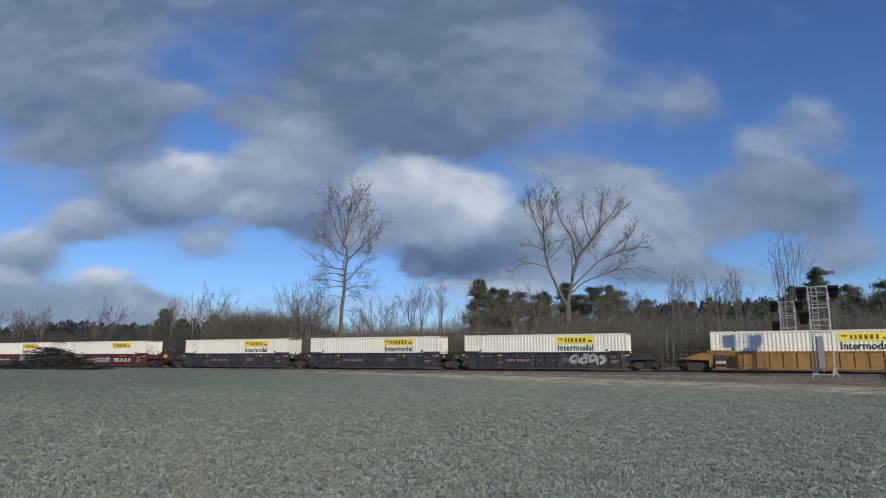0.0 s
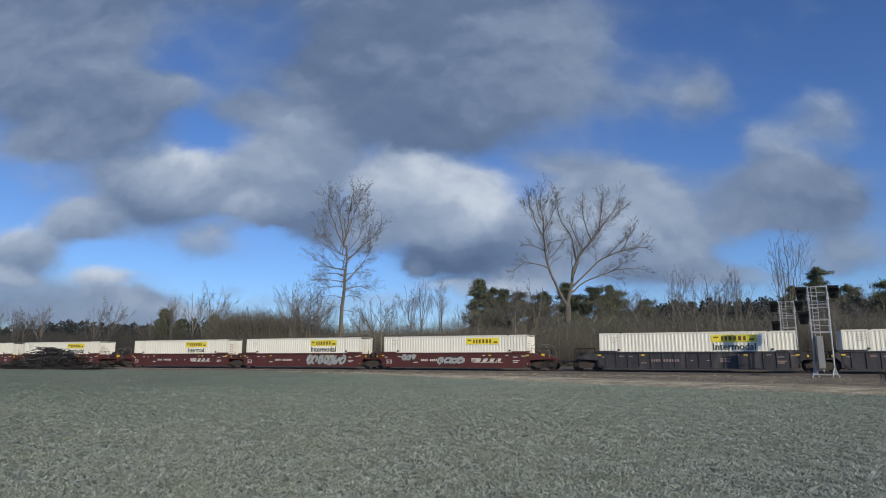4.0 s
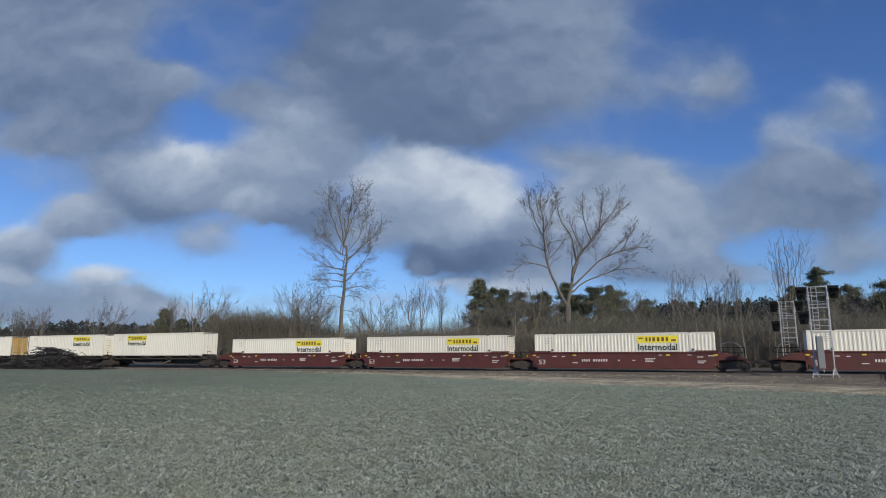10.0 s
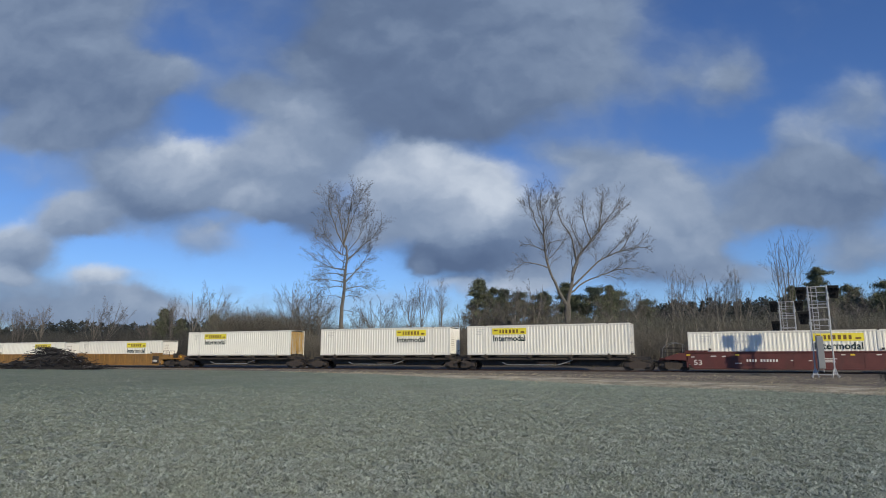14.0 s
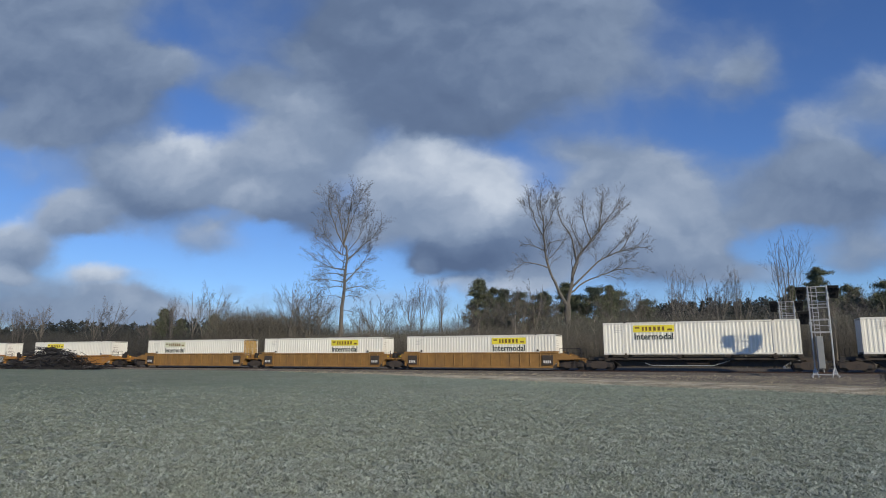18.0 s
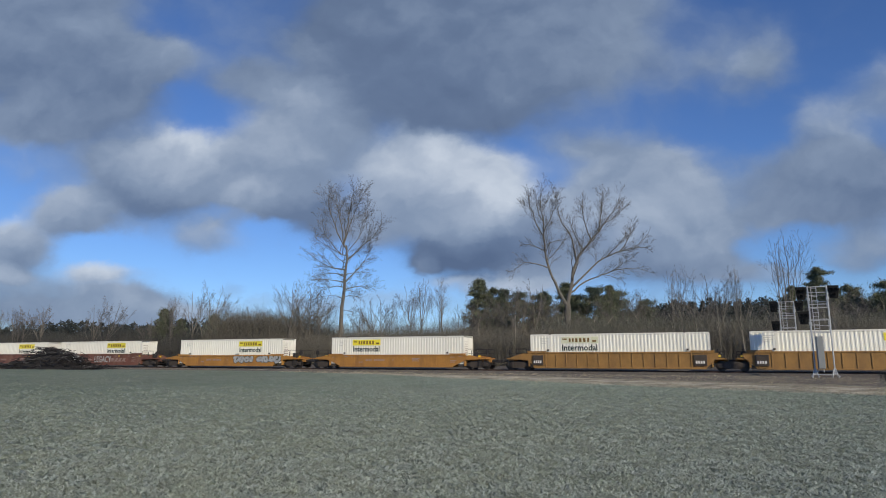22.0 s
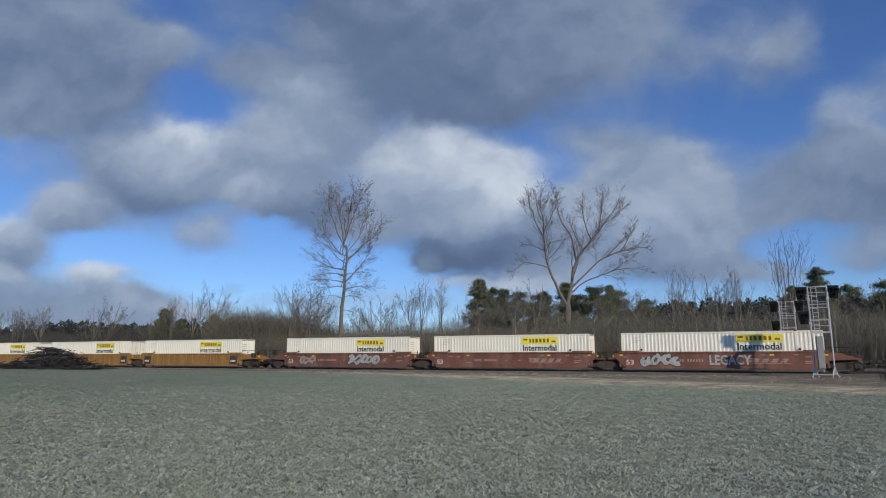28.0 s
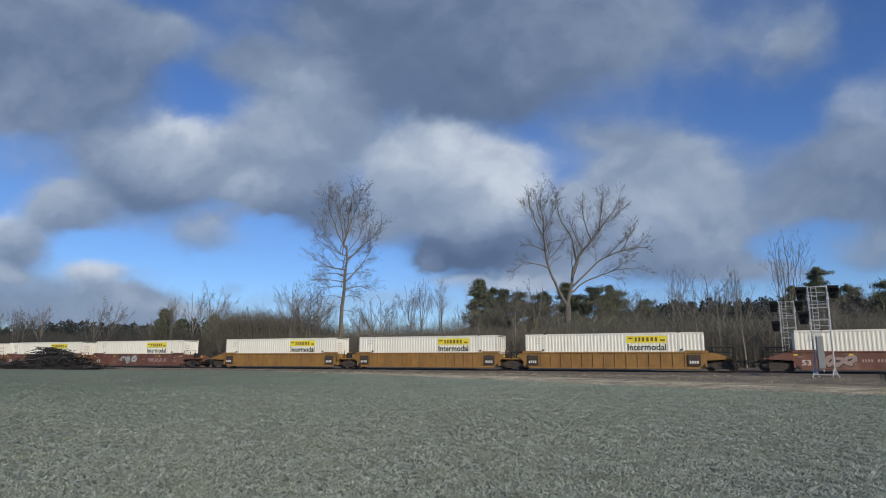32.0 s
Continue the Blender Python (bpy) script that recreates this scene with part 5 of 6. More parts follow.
# ---- trees ----
class Wood:
    """Tubes of branches, gathered by thickness."""

    def __init__(self, seed):
        self.r, self.short, self.lines = random.Random(seed), 1.0, []
        self.sets = {"trunk": ([], []), "limb_frame": ([], []), "twig_crown": ([], [])}

    def tube(self, key, pts, radii, n):
        vs, fs = self.sets[key]
        k0 = len(vs)
        for i, p in enumerate(pts):
            d = (pts[min(i + 1, len(pts) - 1)] - pts[max(i - 1, 0)]).normalized()
            a = d.orthogonal().normalized()
            b = d.cross(a)
            for j in range(n):
                t = 2 * math.pi * j / n
                vs.append(tuple(p + (a * math.cos(t) + b * math.sin(t)) * radii[i]))
        for i in range(len(pts) - 1):
            for j in range(n):
                fs.append((k0 + i * n + j, k0 + i * n + (j + 1) % n, k0 + (i + 1) * n + (j + 1) % n, k0 + (i + 1) * n + j))

    def path(self, p, d, length, segs, wander, lift):
        """A wandering line that bends upwards by lift (or droops)."""
        r, pts, dirs = self.r, [p.copy()], []
        d = d.normalized()
        for i in range(segs):
            d = (d + Vector((r.gauss(0, wander), r.gauss(0, wander), r.gauss(0, wander) + lift))).normalized()
            p = p + d * (length / segs)
            pts.append(p.copy())
            dirs.append(d.copy())
        return pts, dirs

    def on_stem(self, p):
        """The nearest point on the stems grown so far."""
        best = None
        for line in self.lines:
            for a, b in zip(line, line[1:]):
                k = min(1.0, max(0.0, (p - a).dot(b - a) / max((b - a).length_squared, 1e-6)))
                q = a.lerp(b, k)
                if best is None or (q - p).length < (best - p).length:
                    best = q
        return best.copy()

    def branch(self, p, d, length, rad, level, lift=0.05, wander=0.16, kids=None, spread=0.75):
        r = self.r
        segs = 7 if level == 0 else 5 if level == 1 else 4 if level == 2 else 3
        pts, dirs = self.path(p, d, length, segs, wander, lift)
        end = max(0.007, rad * 0.2)
        radii = [max(end, rad + (end - rad) * (i / segs)) for i in range(segs + 1)]
        key = "trunk" if level == 0 else "limb_frame" if level < 3 else "twig_crown"
        if level < 2:
            self.lines.append(pts)
        self.tube(key, pts, radii, (8, 6, 4, 3, 3)[min(level, 4)])
        if level >= self.deep:
            return
        n = kids if kids is not None else max(3, int(length * (1.3 if level < 2 else 3.5)))
        for i in range(n):
            f = 0.22 + 0.78 * (i + r.random()) / n
            k = min(segs - 1, int(f * segs))
            q = pts[k].lerp(pts[k + 1], f * segs - k)
            side = dirs[k].orthogonal()
            side.rotate(Matrix.Rotation(r.uniform(0, 6.283), 3, dirs[k]))
            nd = (dirs[k] + side * r.uniform(.6, 1.25) * spread).normalized()
            self.branch(q, nd, length * r.uniform(.30, .52) * (1.12 - .5 * f) * self.short, max(.009, radii[k] * r.uniform(.34, .52)), level + 1, lift * r.uniform(.6, 1.4), wander, spread=spread)

    def thing(self, name, label, bark):
        t = thing(name, label, "tree", "bare trees")
        for key, mat in (("trunk", bark), ("limb_frame", bark), ("twig_crown", M["twig"])):
            vs, fs = self.sets[key]
            if vs:
                part(key, polymesh(key, vs, fs, mat, smooth=key == "trunk"), None, t)
        return t


def lean(deg, az=0.0, back=0.0):
    """A direction that leans deg to the side in the plane facing the field."""
    a = radians(deg)
    return Vector((math.sin(a) * math.cos(radians(az)), math.sin(a) * math.sin(radians(az)) + back, math.cos(a)))


def bough(w, p, arcs, rad, az=0.0, kids=12, level=1, share=.34, spread=.62, end=.02, bend=.13, fine=.015):
    """A limb of one or more arcs (length, lean at the foot, lean at the tip), with its side branches. Returns its line."""
    r, pts = w.r, [p.copy()]
    total = sum(a[0] for a in arcs)
    for ln, d0, d1 in arcs:
        n = max(3, round(ln / 1.1))
        for i in range(n):
            d = lean(d0 + (d1 - d0) * (i + .5) / n + r.gauss(0, 5), az + r.gauss(0, 8))
            p = p + d * (ln / n)
            pts.append(p.copy())
    m = len(pts) - 1
    radii = [max(end, rad + (end - rad) * (i / m) ** .85) for i in range(m + 1)]
    w.tube("trunk" if level == 0 else "limb_frame", pts, radii, 8 if rad > .2 else 6)
    w.lines.append(pts)
    for i in range(kids):
        f = (.34 if level else .1) + (.66 if level else .9) * (i + r.random()) / kids
        k = min(m - 1, int(f * m))
        q = pts[k].lerp(pts[k + 1], f * m - k)
        d = (pts[k + 1] - pts[k]).normalized()
        side = d.orthogonal()
        side.rotate(Matrix.Rotation(r.uniform(0, 6.283), 3, d))
        nd = (d + side * r.uniform(.5, 1.2) * spread + Vector((0, 0, .12))).normalized()
        w.branch(q, nd, max(1.1, total * share * r.uniform(.55, 1.25) * (1.15 - .55 * f)), max(fine, min(.05, radii[k] * r.uniform(.24, .38))), 2, .035, bend, spread=min(.62, spread * 1.2))
    return pts


# tall tree with one stem: a steep fan of limbs on top, level and drooping ones below
w = Wood(21)
w.deep, w.short = 4, 1.25
trunk_pts = bough(w, Vector((0, 0, -.3)), [(19.6, 0.4, .2)], .46, 0, 0, 0, end=.13)


def rising_limb(z, ln, d0, d1, rad, az):
    bough(w, w.on_stem(Vector((0, 0, z))), [(ln, d0, d1)], rad * .8, az, 8 if abs(az) > 60 else 15, share=.40)


rising_limb(18.6, 9.6, -36, -8, 0.17, 10)
rising_limb(19.0, 9.3, -10, -20, 0.15, -15)
rising_limb(19.2, 9.5, 10, 2, 0.16, 15)
rising_limb(19.2, 9.2, 16, 28, 0.15, -10)
rising_limb(18.0, 8.0, 44, 14, 0.11, 20)
rising_limb(17.0, 8.2, 50, 36, 0.15, -10)
rising_limb(13.3, 7.4, 44, 26, 0.16, 10)
rising_limb(17.4, 6.2, -80, -48, 0.1, 10)
rising_limb(15.4, 7.2, -86, -42, 0.15, -10)
rising_limb(16.4, 5.4, -62, -28, 0.08, 25)
rising_limb(18.4, 7.5, -50, -16, 0.11, -25)
rising_limb(18.4, 6.2, 30, 14, 0.1, 75)
rising_limb(17.8, 6.0, 32, 16, 0.1, -75)
rising_limb(16.0, 6.0, 60, 40, 0.09, 70)
rising_limb(15.0, 6.0, 62, 44, 0.09, -70)
rising_limb(16.8, 5.6, 64, 40, 0.08, 15)
rising_limb(14.2, 5.4, -60, -36, 0.08, 20)


def drooping_limb(z, ln, d0, d1, rad, az):
    bough(w, w.on_stem(Vector((0, 0, z))), [(ln, d0, d1)], rad, az, 16, share=.5, spread=.75)


drooping_limb(13.4, 5.2, -72, -100, 0.09, 10)
drooping_limb(12.6, 4.8, -66, -112, 0.08, -15)
drooping_limb(10.8, 4.4, -62, -118, 0.07, 20)
drooping_limb(12.2, 5.0, 66, 116, 0.09, 10)
drooping_limb(10.6, 3.6, 62, 125, 0.07, -20)
drooping_limb(14.8, 4.4, 68, 88, 0.07, 15)
drooping_limb(14.4, 4.6, -74, -96, 0.07, -20)
drooping_limb(9.4, 2.6, -78, -122, 0.05, 15)
drooping_limb(9.0, 2.6, 78, 122, 0.05, -15)
drooping_limb(11.6, 4.0, 60, 110, 0.06, 70)
drooping_limb(13.0, 4.2, 60, 100, 0.06, -70)
ta = w.thing("tree", "tall bare single-stemmed tree with rising limbs behind the track", M["bark"])
ta.location = (-15.9, 98, .0)

# broad tree that forks into two heavy stems and long level limbs
w = Wood(9)
w.deep, w.short = 4, 1.25
bough(w, Vector((0, 0, -.3)), [(10.0, -1, 1)], .55, 0, 0, 0, end=.46)


def heavy_limb(x, z, arcs, rad, az, kids):
    bough(w, w.on_stem(Vector((x, 0, z))), arcs, rad * .8, az, round(kids * 1.25), share=.36 if len(arcs) < 3 else .20)


heavy_limb(-0.1, 9.3, [(5.0, -18, -25), (4.2, -20, -9), (9.6, -3, -3)], 0.34, 6, 30)
heavy_limb(0.1, 9.5, [(4.6, 5, 9), (3.2, 10, 26), (5.2, 39, 38), (5.6, 30, 46)], 0.38, -4, 30)
heavy_limb(1.0, 16.4, [(3.5, 0, -10), (3.0, -26, -44), (5.4, -24, -4)], 0.17, 8, 24)
heavy_limb(0.8, 12.0, [(6.0, 43, 52), (5.0, 58, 74), (3.0, 80, 94)], 0.24, -6, 20)
heavy_limb(0.9, 11.2, [(4.2, 50, 62), (5.0, 66, 71), (4.2, 74, 96)], 0.2, 5, 16)
heavy_limb(5.9, 14.3, [(3.4, 84, 122)], 0.07, 0, 9)
heavy_limb(-2.4, 15.2, [(4.0, -58, -98), (2.4, -108, -146)], 0.13, 10, 13)
heavy_limb(-2.9, 17.8, [(3.8, -58, -86)], 0.1, -10, 11)
heavy_limb(-3.1, 18.6, [(4.0, 58, 80)], 0.08, 10, 10)
heavy_limb(-2.6, 16.4, [(4.6, 46, 34)], 0.08, -15, 10)
heavy_limb(-3.2, 20.0, [(7.6, -30, -5)], 0.14, -12, 18)
heavy_limb(-3.3, 20.8, [(6.6, 34, 6)], 0.12, 14, 16)
heavy_limb(-3.4, 22.4, [(4.6, -36, -10)], 0.08, 30, 11)
heavy_limb(3.4, 20.2, [(6.4, -24, 4)], 0.14, 10, 17)
heavy_limb(4.6, 21.4, [(6.4, 12, 4)], 0.14, -14, 17)
heavy_limb(2.2, 18.6, [(5.4, -34, -8)], 0.11, -20, 14)
heavy_limb(8.4, 17.4, [(5.2, 40, 24)], 0.12, 10, 14)
heavy_limb(6.4, 16.6, [(5.0, 50, 30)], 0.1, -12, 13)
heavy_limb(10.4, 18.0, [(3.6, 48, 40)], 0.07, 15, 10)
heavy_limb(7.4, 14.8, [(4.0, 52, 66)], 0.08, -10, 10)
heavy_limb(6.0, 22.4, [(4.6, 62, 40)], 0.09, 10, 12)
heavy_limb(0.4, 13.6, [(8.0, 40, 24)], 0.12, 70, 8)
heavy_limb(0.2, 13.0, [(8.0, 42, 24)], 0.12, -70, 8)
tb = w.thing("tree", "broad bare tree that forks into heavy spreading stems behind the track", M["bark"])
tb.location = (18.7, 95, .0)

# slender bare trees of the wood edge, five patterns: a short stem and a steep broom of limbs
protos = []
for seed, stems, h, fan in ((31, 1, 15.0, 26), (32, 2, 13.5, 30), (33, 2, 16.0, 20), (34, 3, 12.0, 34), (35, 3, 17.5, 7)):
    w = Wood(seed)
    w.deep, w.short = 4 if fan > 8 else 3, 1.0
    for i in range(stems):
        tilt = 0 if stems == 1 else -fan * .4 + fan * .8 * i / (stems - 1)
        tall = h * w.r.uniform(.86, 1)
        line = bough(w, Vector((.3 * i, .2 * (i % 2), -.3)), [(tall * .45, tilt, tilt * .8), (tall * .54, tilt * .8, tilt * .5)], .14 - .014 * stems, w.r.uniform(-15, 15), 5, share=.12, spread=.35, bend=.05)
        for j in range((12, 8, 8, 6, 3)[seed - 31]):
            f = w.r.uniform(.26, .70)
            q = line[int(f * (len(line) - 1))]
            dg = w.r.uniform(.5, 1.25) * fan * w.r.choice((-1, 1)) + tilt
            bough(w, q.copy(), [(tall * (1 - f) * w.r.uniform(.72, .98), dg * 1.25, dg * .8)], .052, w.r.uniform(-60, 60), 8, share=.36, spread=.52, end=.012, bend=.05, fine=.012)
    protos.append((w, h))
made = [None] * 5


def slender_tree(kind, x, y, height):
    w, h = protos[kind]
    k = height / h
    m = pose(x, y, .4, 0, 0, (x * 37 + y * 11) % 360 if kind not in (1, 3) else (x * 13) % 40 - 20) @ Matrix.Diagonal((k, k, k, 1))
    if made[kind] is None:
        made[kind] = w.thing("tree", "slender leafless tree in the scrub along the track", M["bark_pale"])
        made[kind].matrix_basis = m
        return
    c = copy_thing(made[kind], Matrix())
    c.matrix_basis = m


slender_tree(0, -22.8, 94, 15.2)
slender_tree(3, -20.5, 96, 13.4)
slender_tree(1, -47.0, 122, 17.0)
slender_tree(2, -52.5, 122, 14.2)
slender_tree(1, -65.0, 120, 13.6)
slender_tree(0, -76.0, 120, 13.4)
slender_tree(3, -80.0, 119, 11.6)
slender_tree(2, -4.0, 92, 13.6)
slender_tree(3, -9.5, 95, 11.2)
slender_tree(4, -0.4, 92, 12.9)
slender_tree(1, 3.2, 94, 11.2)
slender_tree(0, 10.0, 90, 13.7)
slender_tree(1, 12.2, 92, 13.3)
slender_tree(3, 14.6, 94, 11.6)
slender_tree(3, 25.5, 90, 12.4)
slender_tree(1, 28.4, 92, 11.2)
slender_tree(4, 32.5, 88, 14.2)
slender_tree(3, 37.8, 90, 14.0)
slender_tree(4, 43.2, 92, 14.8)
slender_tree(4, 50.0, 92, 20.0)
slender_tree(0, 60.0, 90, 13.4)
slender_tree(3, 63.5, 90, 13.4)
slender_tree(1, 49.0, 80, 10.5)
slender_tree(3, -28.5, 96, 9.8)
slender_tree(1, -33.5, 98, 9.4)
slender_tree(0, -57.0, 124, 10.6)
slender_tree(3, 6.6, 96, 10.8)
slender_tree(0, 20.5, 96, 10.4)
slender_tree(2, 40.4, 94, 9.8)
slender_tree(1, 57.0, 86, 11.0)
slender_tree(0, -86.0, 122, 12.4)
slender_tree(2, -12.0, 94, 9.6)
slender_tree(0, 46.0, 84, 9.6)
slender_tree(2, 35.0, 84, 9.2)


def conifer(seed, h, wide, gap, dome=False):
    """Trunk, boughs and many needle clumps in ragged tiers."""
    r = random.Random(seed)
    t = thing("pine_tree", "dark green pine with ragged boughs behind the track", "tree", "pine trees")
    bm = bmesh.new()
    rod(bm, (0, 0, -.3), (0, 0, h * .97), .2, .03, 7)
    part("trunk", bm, M["bark"], t)
    tri, bough = [], bmesh.new()
    z = h * gap
    while z < h:
        f = (z - h * gap) / (h * (1 - gap))
        reach = wide * (min(1, (1 - f) * 1.5) ** .8 * .85 + .12) * r.uniform(.65, 1.15)
        if dome:
            reach = wide * max(.02, 1 - (1.85 * f - .82) ** 2) ** .5 * r.uniform(.55, 1.15)
        for i in range(r.randint(4, 6)):
            a = r.uniform(0, 6.283)
            ln = reach * r.uniform(.5, 1.15)
            tip = Vector((math.cos(a) * ln, math.sin(a) * ln, z + ln * r.uniform(.0, .35)))
            rod(bough, (0, 0, z), tip, .035, .012, 3, cap=False)
            for j in range(int((300 if dome else 260) * (.4 + ln / max(wide, .1)))):
                c = Vector((0, 0, z)).lerp(tip, r.uniform(.25, 1.05)) + Vector((r.gauss(0, .30), r.gauss(0, .30), r.gauss(.06, .22 if dome else .16)))
                s = r.uniform(.09, .20)
                d = Vector((r.gauss(0, 1), r.gauss(0, 1), r.gauss(.3, .8))).normalized()
                e = d.orthogonal()
                e.rotate(Matrix.Rotation(r.uniform(0, 6.28), 3, d))
                tri += [tuple(c - e * s * .26), tuple(c + e * s * .26), tuple(c + d * s * 1.7)]
        z += h * (r.uniform(.014, .024) if dome and gap > .5 else r.uniform(.028, .05))
    part("bough_frame", bough, M["bark"], t)
    part("crown", fast_mesh("crown", tri, 3, M["needle"]), None, t)
    return t


pines = [(conifer(61, 13.0, 3.2, .2), 13.0), (conifer(62, 12.0, 4.0, .15, True), 12.0), (conifer(63, 21.0, 3.5, .58, True), 21.0), (conifer(64, 9.0, 2.6, .10), 9.0)]
first = [True] * 4


def pine(kind, x, y, height):
    t, h = pines[kind]
    k = height / h
    if not first[kind]:
        t = copy_thing(t, Matrix())
    first[kind] = False
    t.matrix_basis = pose(x, y, .5, 0, 0, (x * 71) % 360) @ Matrix.Diagonal((k, k, k, 1))


pine(0, 6.0, 105, 14.0)
pine(1, 8.4, 107, 12.6)
pine(1, 12.6, 104, 11.6)
pine(0, 16.6, 104, 11.8)
pine(1, 24.8, 103, 12.4)
pine(0, 27.6, 105, 13.0)
pine(1, 29.4, 107, 12.2)
pine(2, 61.6, 103, 15.7)
pine(1, 64.5, 92, 10.2)
pine(0, 67.5, 94, 10.6)
pine(1, 61.0, 86, 11.4)
pine(1, 57.6, 93, 10.6)
pine(1, 61.4, 95, 11.8)
pine(3, 59.2, 90, 9.2)
pine(0, 70.5, 92, 10.4)
pine(3, -55.5, 126, 10.4)
pine(3, -53.0, 128, 8.6)
pine(3, -44.8, 124, 9.2)
pine(1, 34.0, 106, 10.6)
pine(1, 16.0, 102, 11.2)
pine(3, 66.0, 84, 10.4)
pine(0, 57.5, 104, 12.8)
pine(0, 20.6, 105, 13.4)
pine(1, 22.4, 106, 11.4)
pine(0, 10.6, 108, 12.6)

# scrub behind the track: thousands of thin bare stems
g = np.random.default_rng(3)


def scrub(n, s0, s1, o0, o1, h0, h1, mat, name, label, thick=.03, twigs=5, tilt=.13):
    s, o = g.uniform(s0, s1, n), g.uniform(o0, o1, n)
    base = np.array(T0)[None] + s[:, None] * np.array(ALONG)[None] + o[:, None] * np.array(AWAY)[None]
    swell = np.array([noise.noise(Vector((a * .06, b * .05, 5))) + .6 * noise.noise(Vector((a * .25, b * .1, 2))) for a, b in zip(s, o)])
    h = (h0 + (h1 - h0) * g.random(n)) * (1 + .24 * swell)
    base[:, 2] = .2
    tip = base + np.stack([g.normal(0, tilt, n) * h, g.normal(0, tilt, n) * h, h], 1)
    out = []
    wd = thick * (.5 + g.random(n))
    ang = g.random(n) * 3.1416
    e = np.stack([np.cos(ang) * wd, np.sin(ang) * wd, 0 * wd], 1)
    out.append(np.stack([base - e, base + e, tip], 1))
    for k in range(twigs):
        f = g.uniform(.2, .95, n)[:, None]
        p = base + (tip - base) * f
        d = np.stack([g.normal(0, .5, n), g.normal(0, .5, n), .5 + .6 * g.random(n)], 1) * (h * g.uniform(.12, .30, n))[:, None]
        wq = (wd * .55)[:, None] * np.stack([np.cos(ang + k), np.sin(ang + k), 0 * ang], 1)
        out.append(np.stack([p - wq, p + wq, p + d], 1))
    me = fast_mesh(name, np.concatenate(out).reshape(-1, 3), 3, mat)
    return tagged(new(name, me), label, "brushwood", kind="stuff")


scrub(9000, -150, -36, 9, 24, 3.0, 5.2, M["dark_brush"], "scrub", "dark leafless scrub at the edge of the woods", .035, 8)
scrub(46000, -44, 75, 9, 24, 3.2, 5.2, M["brush"], "scrub", "dense grey-brown leafless scrub behind the track", .014, 9)
scrub(11000, -170, -40, 24, 50, 4.6, 7.6, M["dark_brush"], "scrub", "dark leafless scrub at the edge of the woods", .05, 8)
scrub(26000, -48, 80, 24, 48, 4.2, 6.4, M["brush"], "scrub", "dense grey-brown leafless scrub behind the track", .020, 8)
scrub(3000, -47, -33, 12, 26, 7.0, 9.0, M["brush"], "scrub", "tall brown leafless thicket behind the track", .03, 10)

scrub(9000, 15, 110, 44, 80, 4.2, 6.4, M["brush"], "scrub", "tall grey-brown leafless scrub behind the track", .05, 9)

scrub(21000, 4, 70, 20, 36, 4.2, 6.4, M["olive_brush"], "scrub", "olive-grey leafless scrub behind the track", .024, 10)
scrub(16000, -40, 80, 26, 50, 5.0, 8.2, M["twig"], "scrub", "hazy fine bare twigs above the scrub", .009, 9, .08)
scrub(120, -30, 70, 12, 34, 6.0, 9.5, M["pale_stem"], "saplings", "thin pale-barked saplings in the scrub", .035, 7, .04)
scrub(80, -34, 72, 8.4, 11.0, 4.6, 7.6, M["pale_stem"], "saplings", "thin pale-barked saplings in the scrub", .045, 7, .04)


# distant woods on rising ground
def far_woods(n, x0, x1, y0, y1, height, wide, clumps, full, name, label):
    """Crowns of many small clumps; height gives the tops for an array of x."""
    x, y = g.uniform(x0, x1, n), g.uniform(y0, y1, n)
    h, wd = height(x) * g.uniform(.93, 1.04, n), g.uniform(*wide, n)
    i = np.repeat(np.arange(n), clumps)
    m = len(i)
    f, a = g.random(m), g.uniform(0, 6.283, m)
    q = wd[i] * (1 - f ** full) * g.uniform(.2, 1, m)
    c = np.stack([x[i] + np.cos(a) * q, y[i] + np.sin(a) * q, h[i] * (.12 + .88 * f)], 1)
    d = g.normal(0, 1, (m, 3)) * np.array((1, .6, .8)) + np.array((0, 0, .4))
    d /= np.linalg.norm(d, axis=1)[:, None]
    e = np.cross(d, g.normal(0, 1, (m, 3)))
    e /= np.linalg.norm(e, axis=1)[:, None]
    k = g.uniform(.28, .7, m)[:, None]
    tri = np.stack([c - e * k * .5, c + e * k * .5, c + d * k * 1.7], 1)
    return tagged(new(name, fast_mesh(name, tri.reshape(-1, 3), 3, M["far_wood"])), label, "woods", kind="stuff")


far_woods(1300, -280, -62, 215, 300, lambda x: 13.2 + 1.2 * np.sin(x * .045) + .7 * np.sin(x * .13), (2.6, 5.0), 150, 5.0, "distant_woods", "dark distant woods on the skyline")
far_woods(850, 62, 190, 215, 280, lambda x: 22.4 - 4 * soft(140, 190, x) - 5 * soft(95, 62, x) + .8 * np.sin(x * .11), (2.4, 4.4), 200, 2.4, "distant_woods", "dark green distant woods beyond the scrub")

# low dark shrub at the verge
r = random.Random(12)
sh = thing("shrub", "low dark leafless shrub on the verge near the signal mast", "shrub")
ws = Wood(15)
ws.deep = 3
for i in range(26):
    ws.branch(Vector((r.gauss(0, .25), r.gauss(0, .2), -.05)), lean(r.uniform(-65, 65), r.uniform(0, 180)), r.uniform(.5, 1.0), .015, 2, .02, .2, kids=8, spread=.8)
part("stem_tangle", polymesh("stem_tangle", *ws.sets["limb_frame"], M["log"]), None, sh)
part("twig_crown", polymesh("twig_crown", *ws.sets["twig_crown"], M["dark_brush"]), None, sh)
sh.location = (29.6, 42.5, .2)

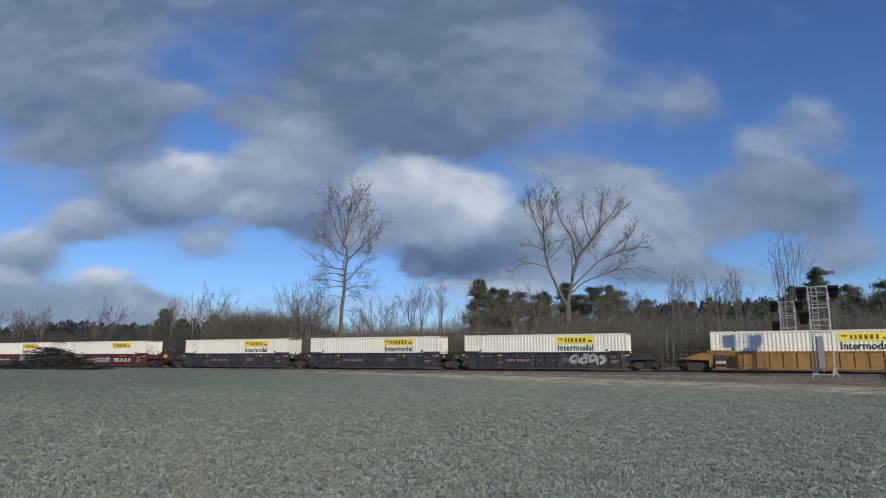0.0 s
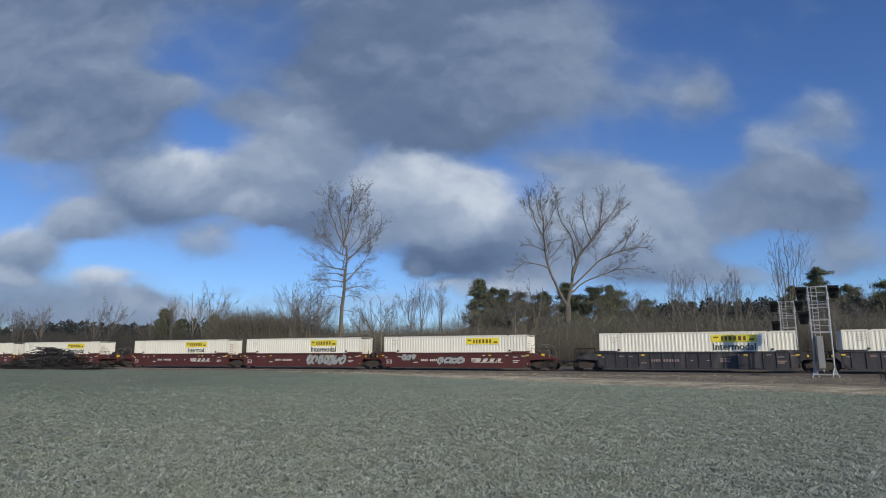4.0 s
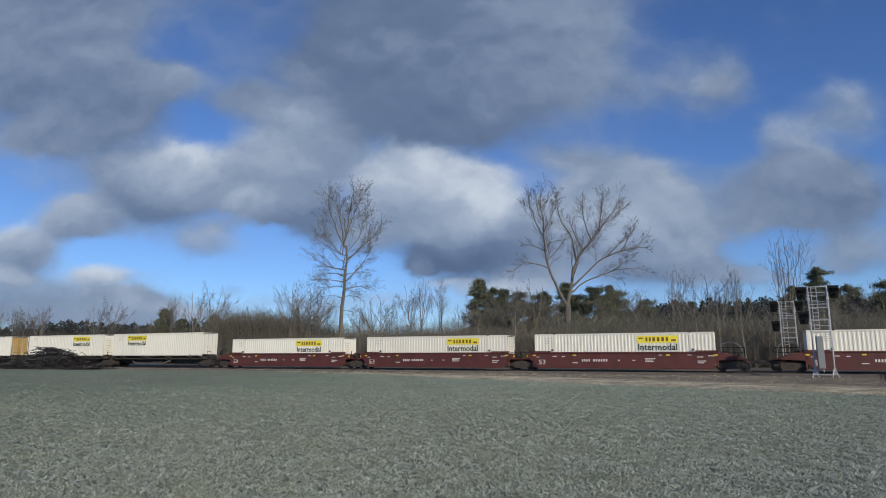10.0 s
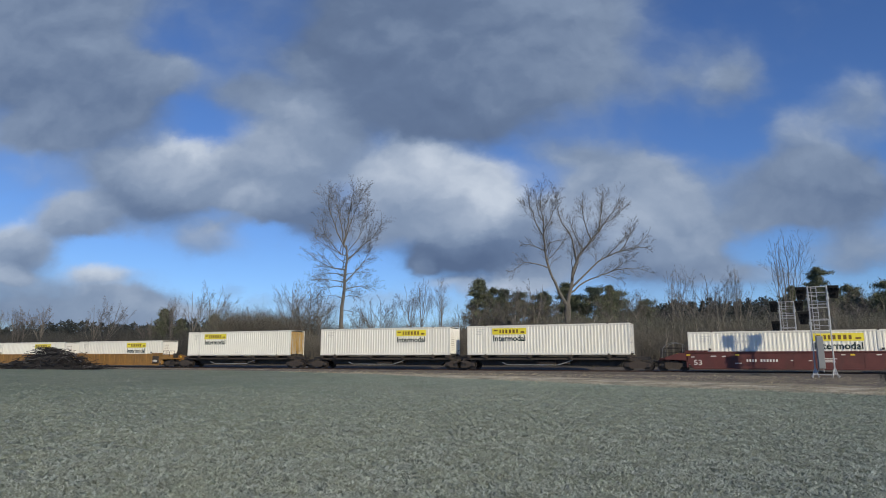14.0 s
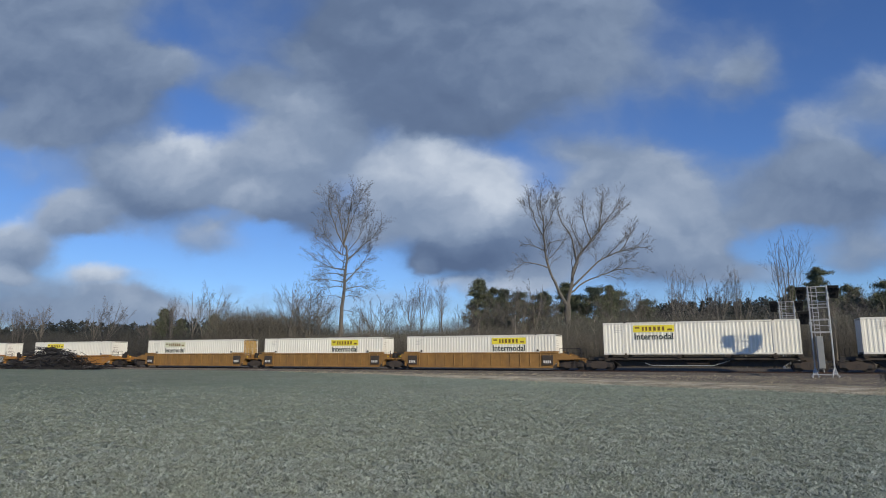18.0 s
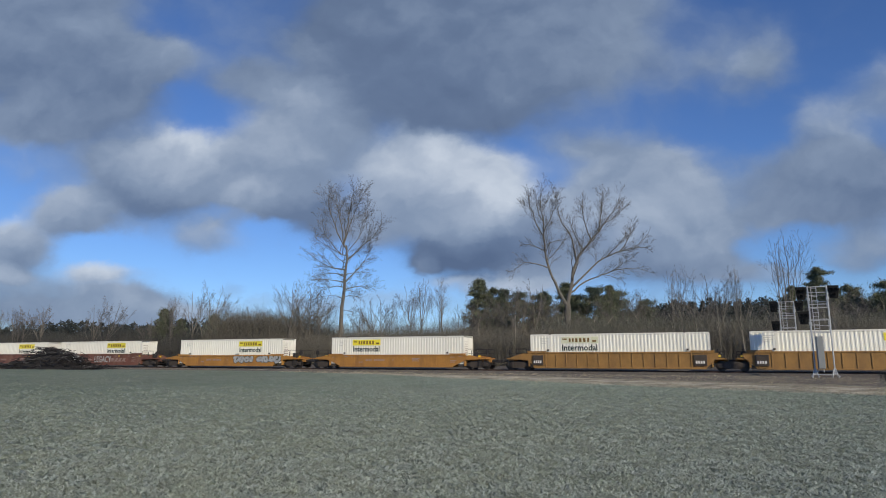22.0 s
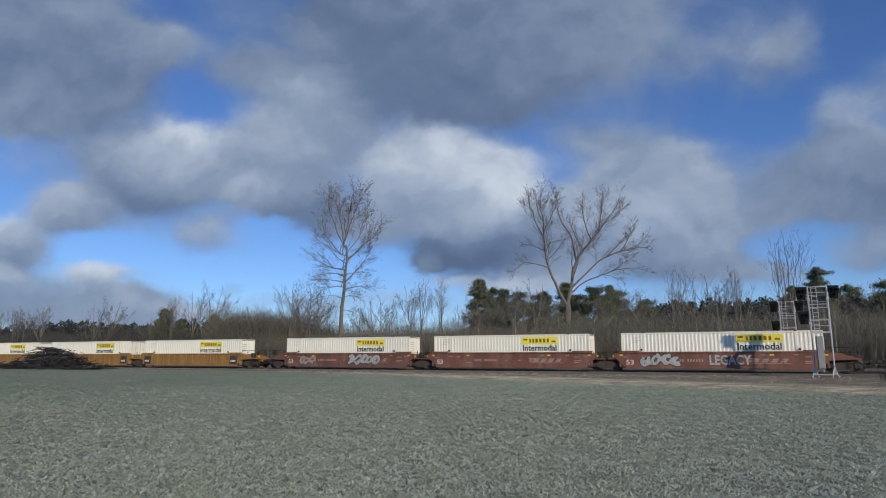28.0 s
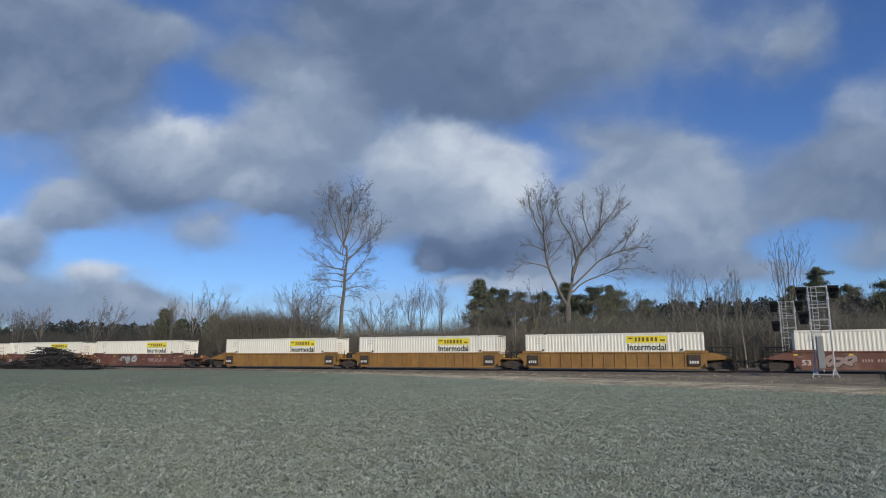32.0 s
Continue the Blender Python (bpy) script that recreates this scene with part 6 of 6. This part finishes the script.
# ---- brush pile in the field ----
pile = thing("brush_pile", "long dark heap of cut logs and branches at the field edge", "brush pile")
r = random.Random(77)
vs_fs = Wood(5)
for i in range(2300):
    x = r.uniform(-10.5, 9.5)
    hmax = min(3.0, 1.75 * math.exp(-((x - 2.6) / 4.6) ** 4) + 1.3 * max(0.05, 1 - abs(x + .3) / 11.2))
    z = r.uniform(.05, 1) * hmax
    a = r.gauss(0, .45) + (math.pi if r.random() < .5 else 0)
    ln, rad = r.uniform(.7, 2.2), r.uniform(.02, .07)
    d = Vector((math.cos(a), r.gauss(0, .5), r.gauss(0, .13) - .03 * abs(x)))
    d.normalize()
    c = Vector((x, r.gauss(0, 1.3) * (1 - .6 * z / 3.4), z))
    p0, p1 = c - d * ln * .5, c + d * ln * .5
    p0.z, p1.z = max(.03, p0.z), max(.03, p1.z)
    if i < 120:
        bm = bmesh.new()
        rod(bm, p0, p1, rad + .04, (rad + .04) * .7, 7)
        part("log", bm, M["log_pale"] if i % 3 == 0 else M["log"], pile)
    else:
        vs_fs.tube("limb_frame" if r.random() < .8 else "twig_crown", [p0, (p0 + p1) / 2 + Vector((0, 0, r.uniform(0, .15))), p1], [rad, rad * .8, rad * .35], 4)
part("branch_tangle", polymesh("branch_tangle", *vs_fs.sets["limb_frame"], M["log"]), None, pile)
part("bleached_tangle", polymesh("bleached_tangle", *vs_fs.sets["twig_crown"], M["log_pale"]), None, pile, "grey bleached branches")
bm = bmesh.new()
bmesh.ops.create_grid(bm, x_segments=24, y_segments=8, size=1)
for v in bm.verts:
    x = v.co.x * 9.0
    hh = min(2.5, 1.55 * math.exp(-((x - 2.5) / 3.8) ** 2) + .85 * max(0, 1 - abs(x + .3) / 9.2))
    v.co = Vector((x, v.co.y * 1.7, max(-.05, hh * (1 - v.co.y ** 2) + .35 * noise.noise(Vector((x * 1.7, v.co.y * 4, 0))))))
part("heap_core", bm, M["log"], pile)
pile.matrix_basis = pose(-53.0, 84.5, .16, 0, 0, -24)


# ---- what moves ----
def motions():
    turn = -math.degrees(TH)
    for ob, u, z in MOVING:
        rows = []
        for t in (0.0, 8.0, 16.0, 24.0, 32.0):
            p = on_track(u + SPEED * t, 0, RAIL + z)
            rows.append((t, pose(p.x, p.y, p.z, 0, 0, turn)))
        walk(ob, rows)
    # the wheels roll with the train, under a quarter turn from row to row
    step = math.degrees(SPEED / FPS / 0.46)
    for ob in [o for o in scene.objects if o.name.split(".")[0] == "wheelset"]:
        x = ob.location.x
        walk(ob, [(k / FPS, pose(x, 0, .46) @ Matrix.Rotation(radians(step * k), 4, "Y")) for k in range(32 * FPS + 1)])
    walk(deck, [(t, pose(19.0 * (t - 16.5) / 32, -57.0 * (t - 16.5) / 32, 1.7 + DECK)) for t in (0.0, 16.0, 32.0)])


motions()
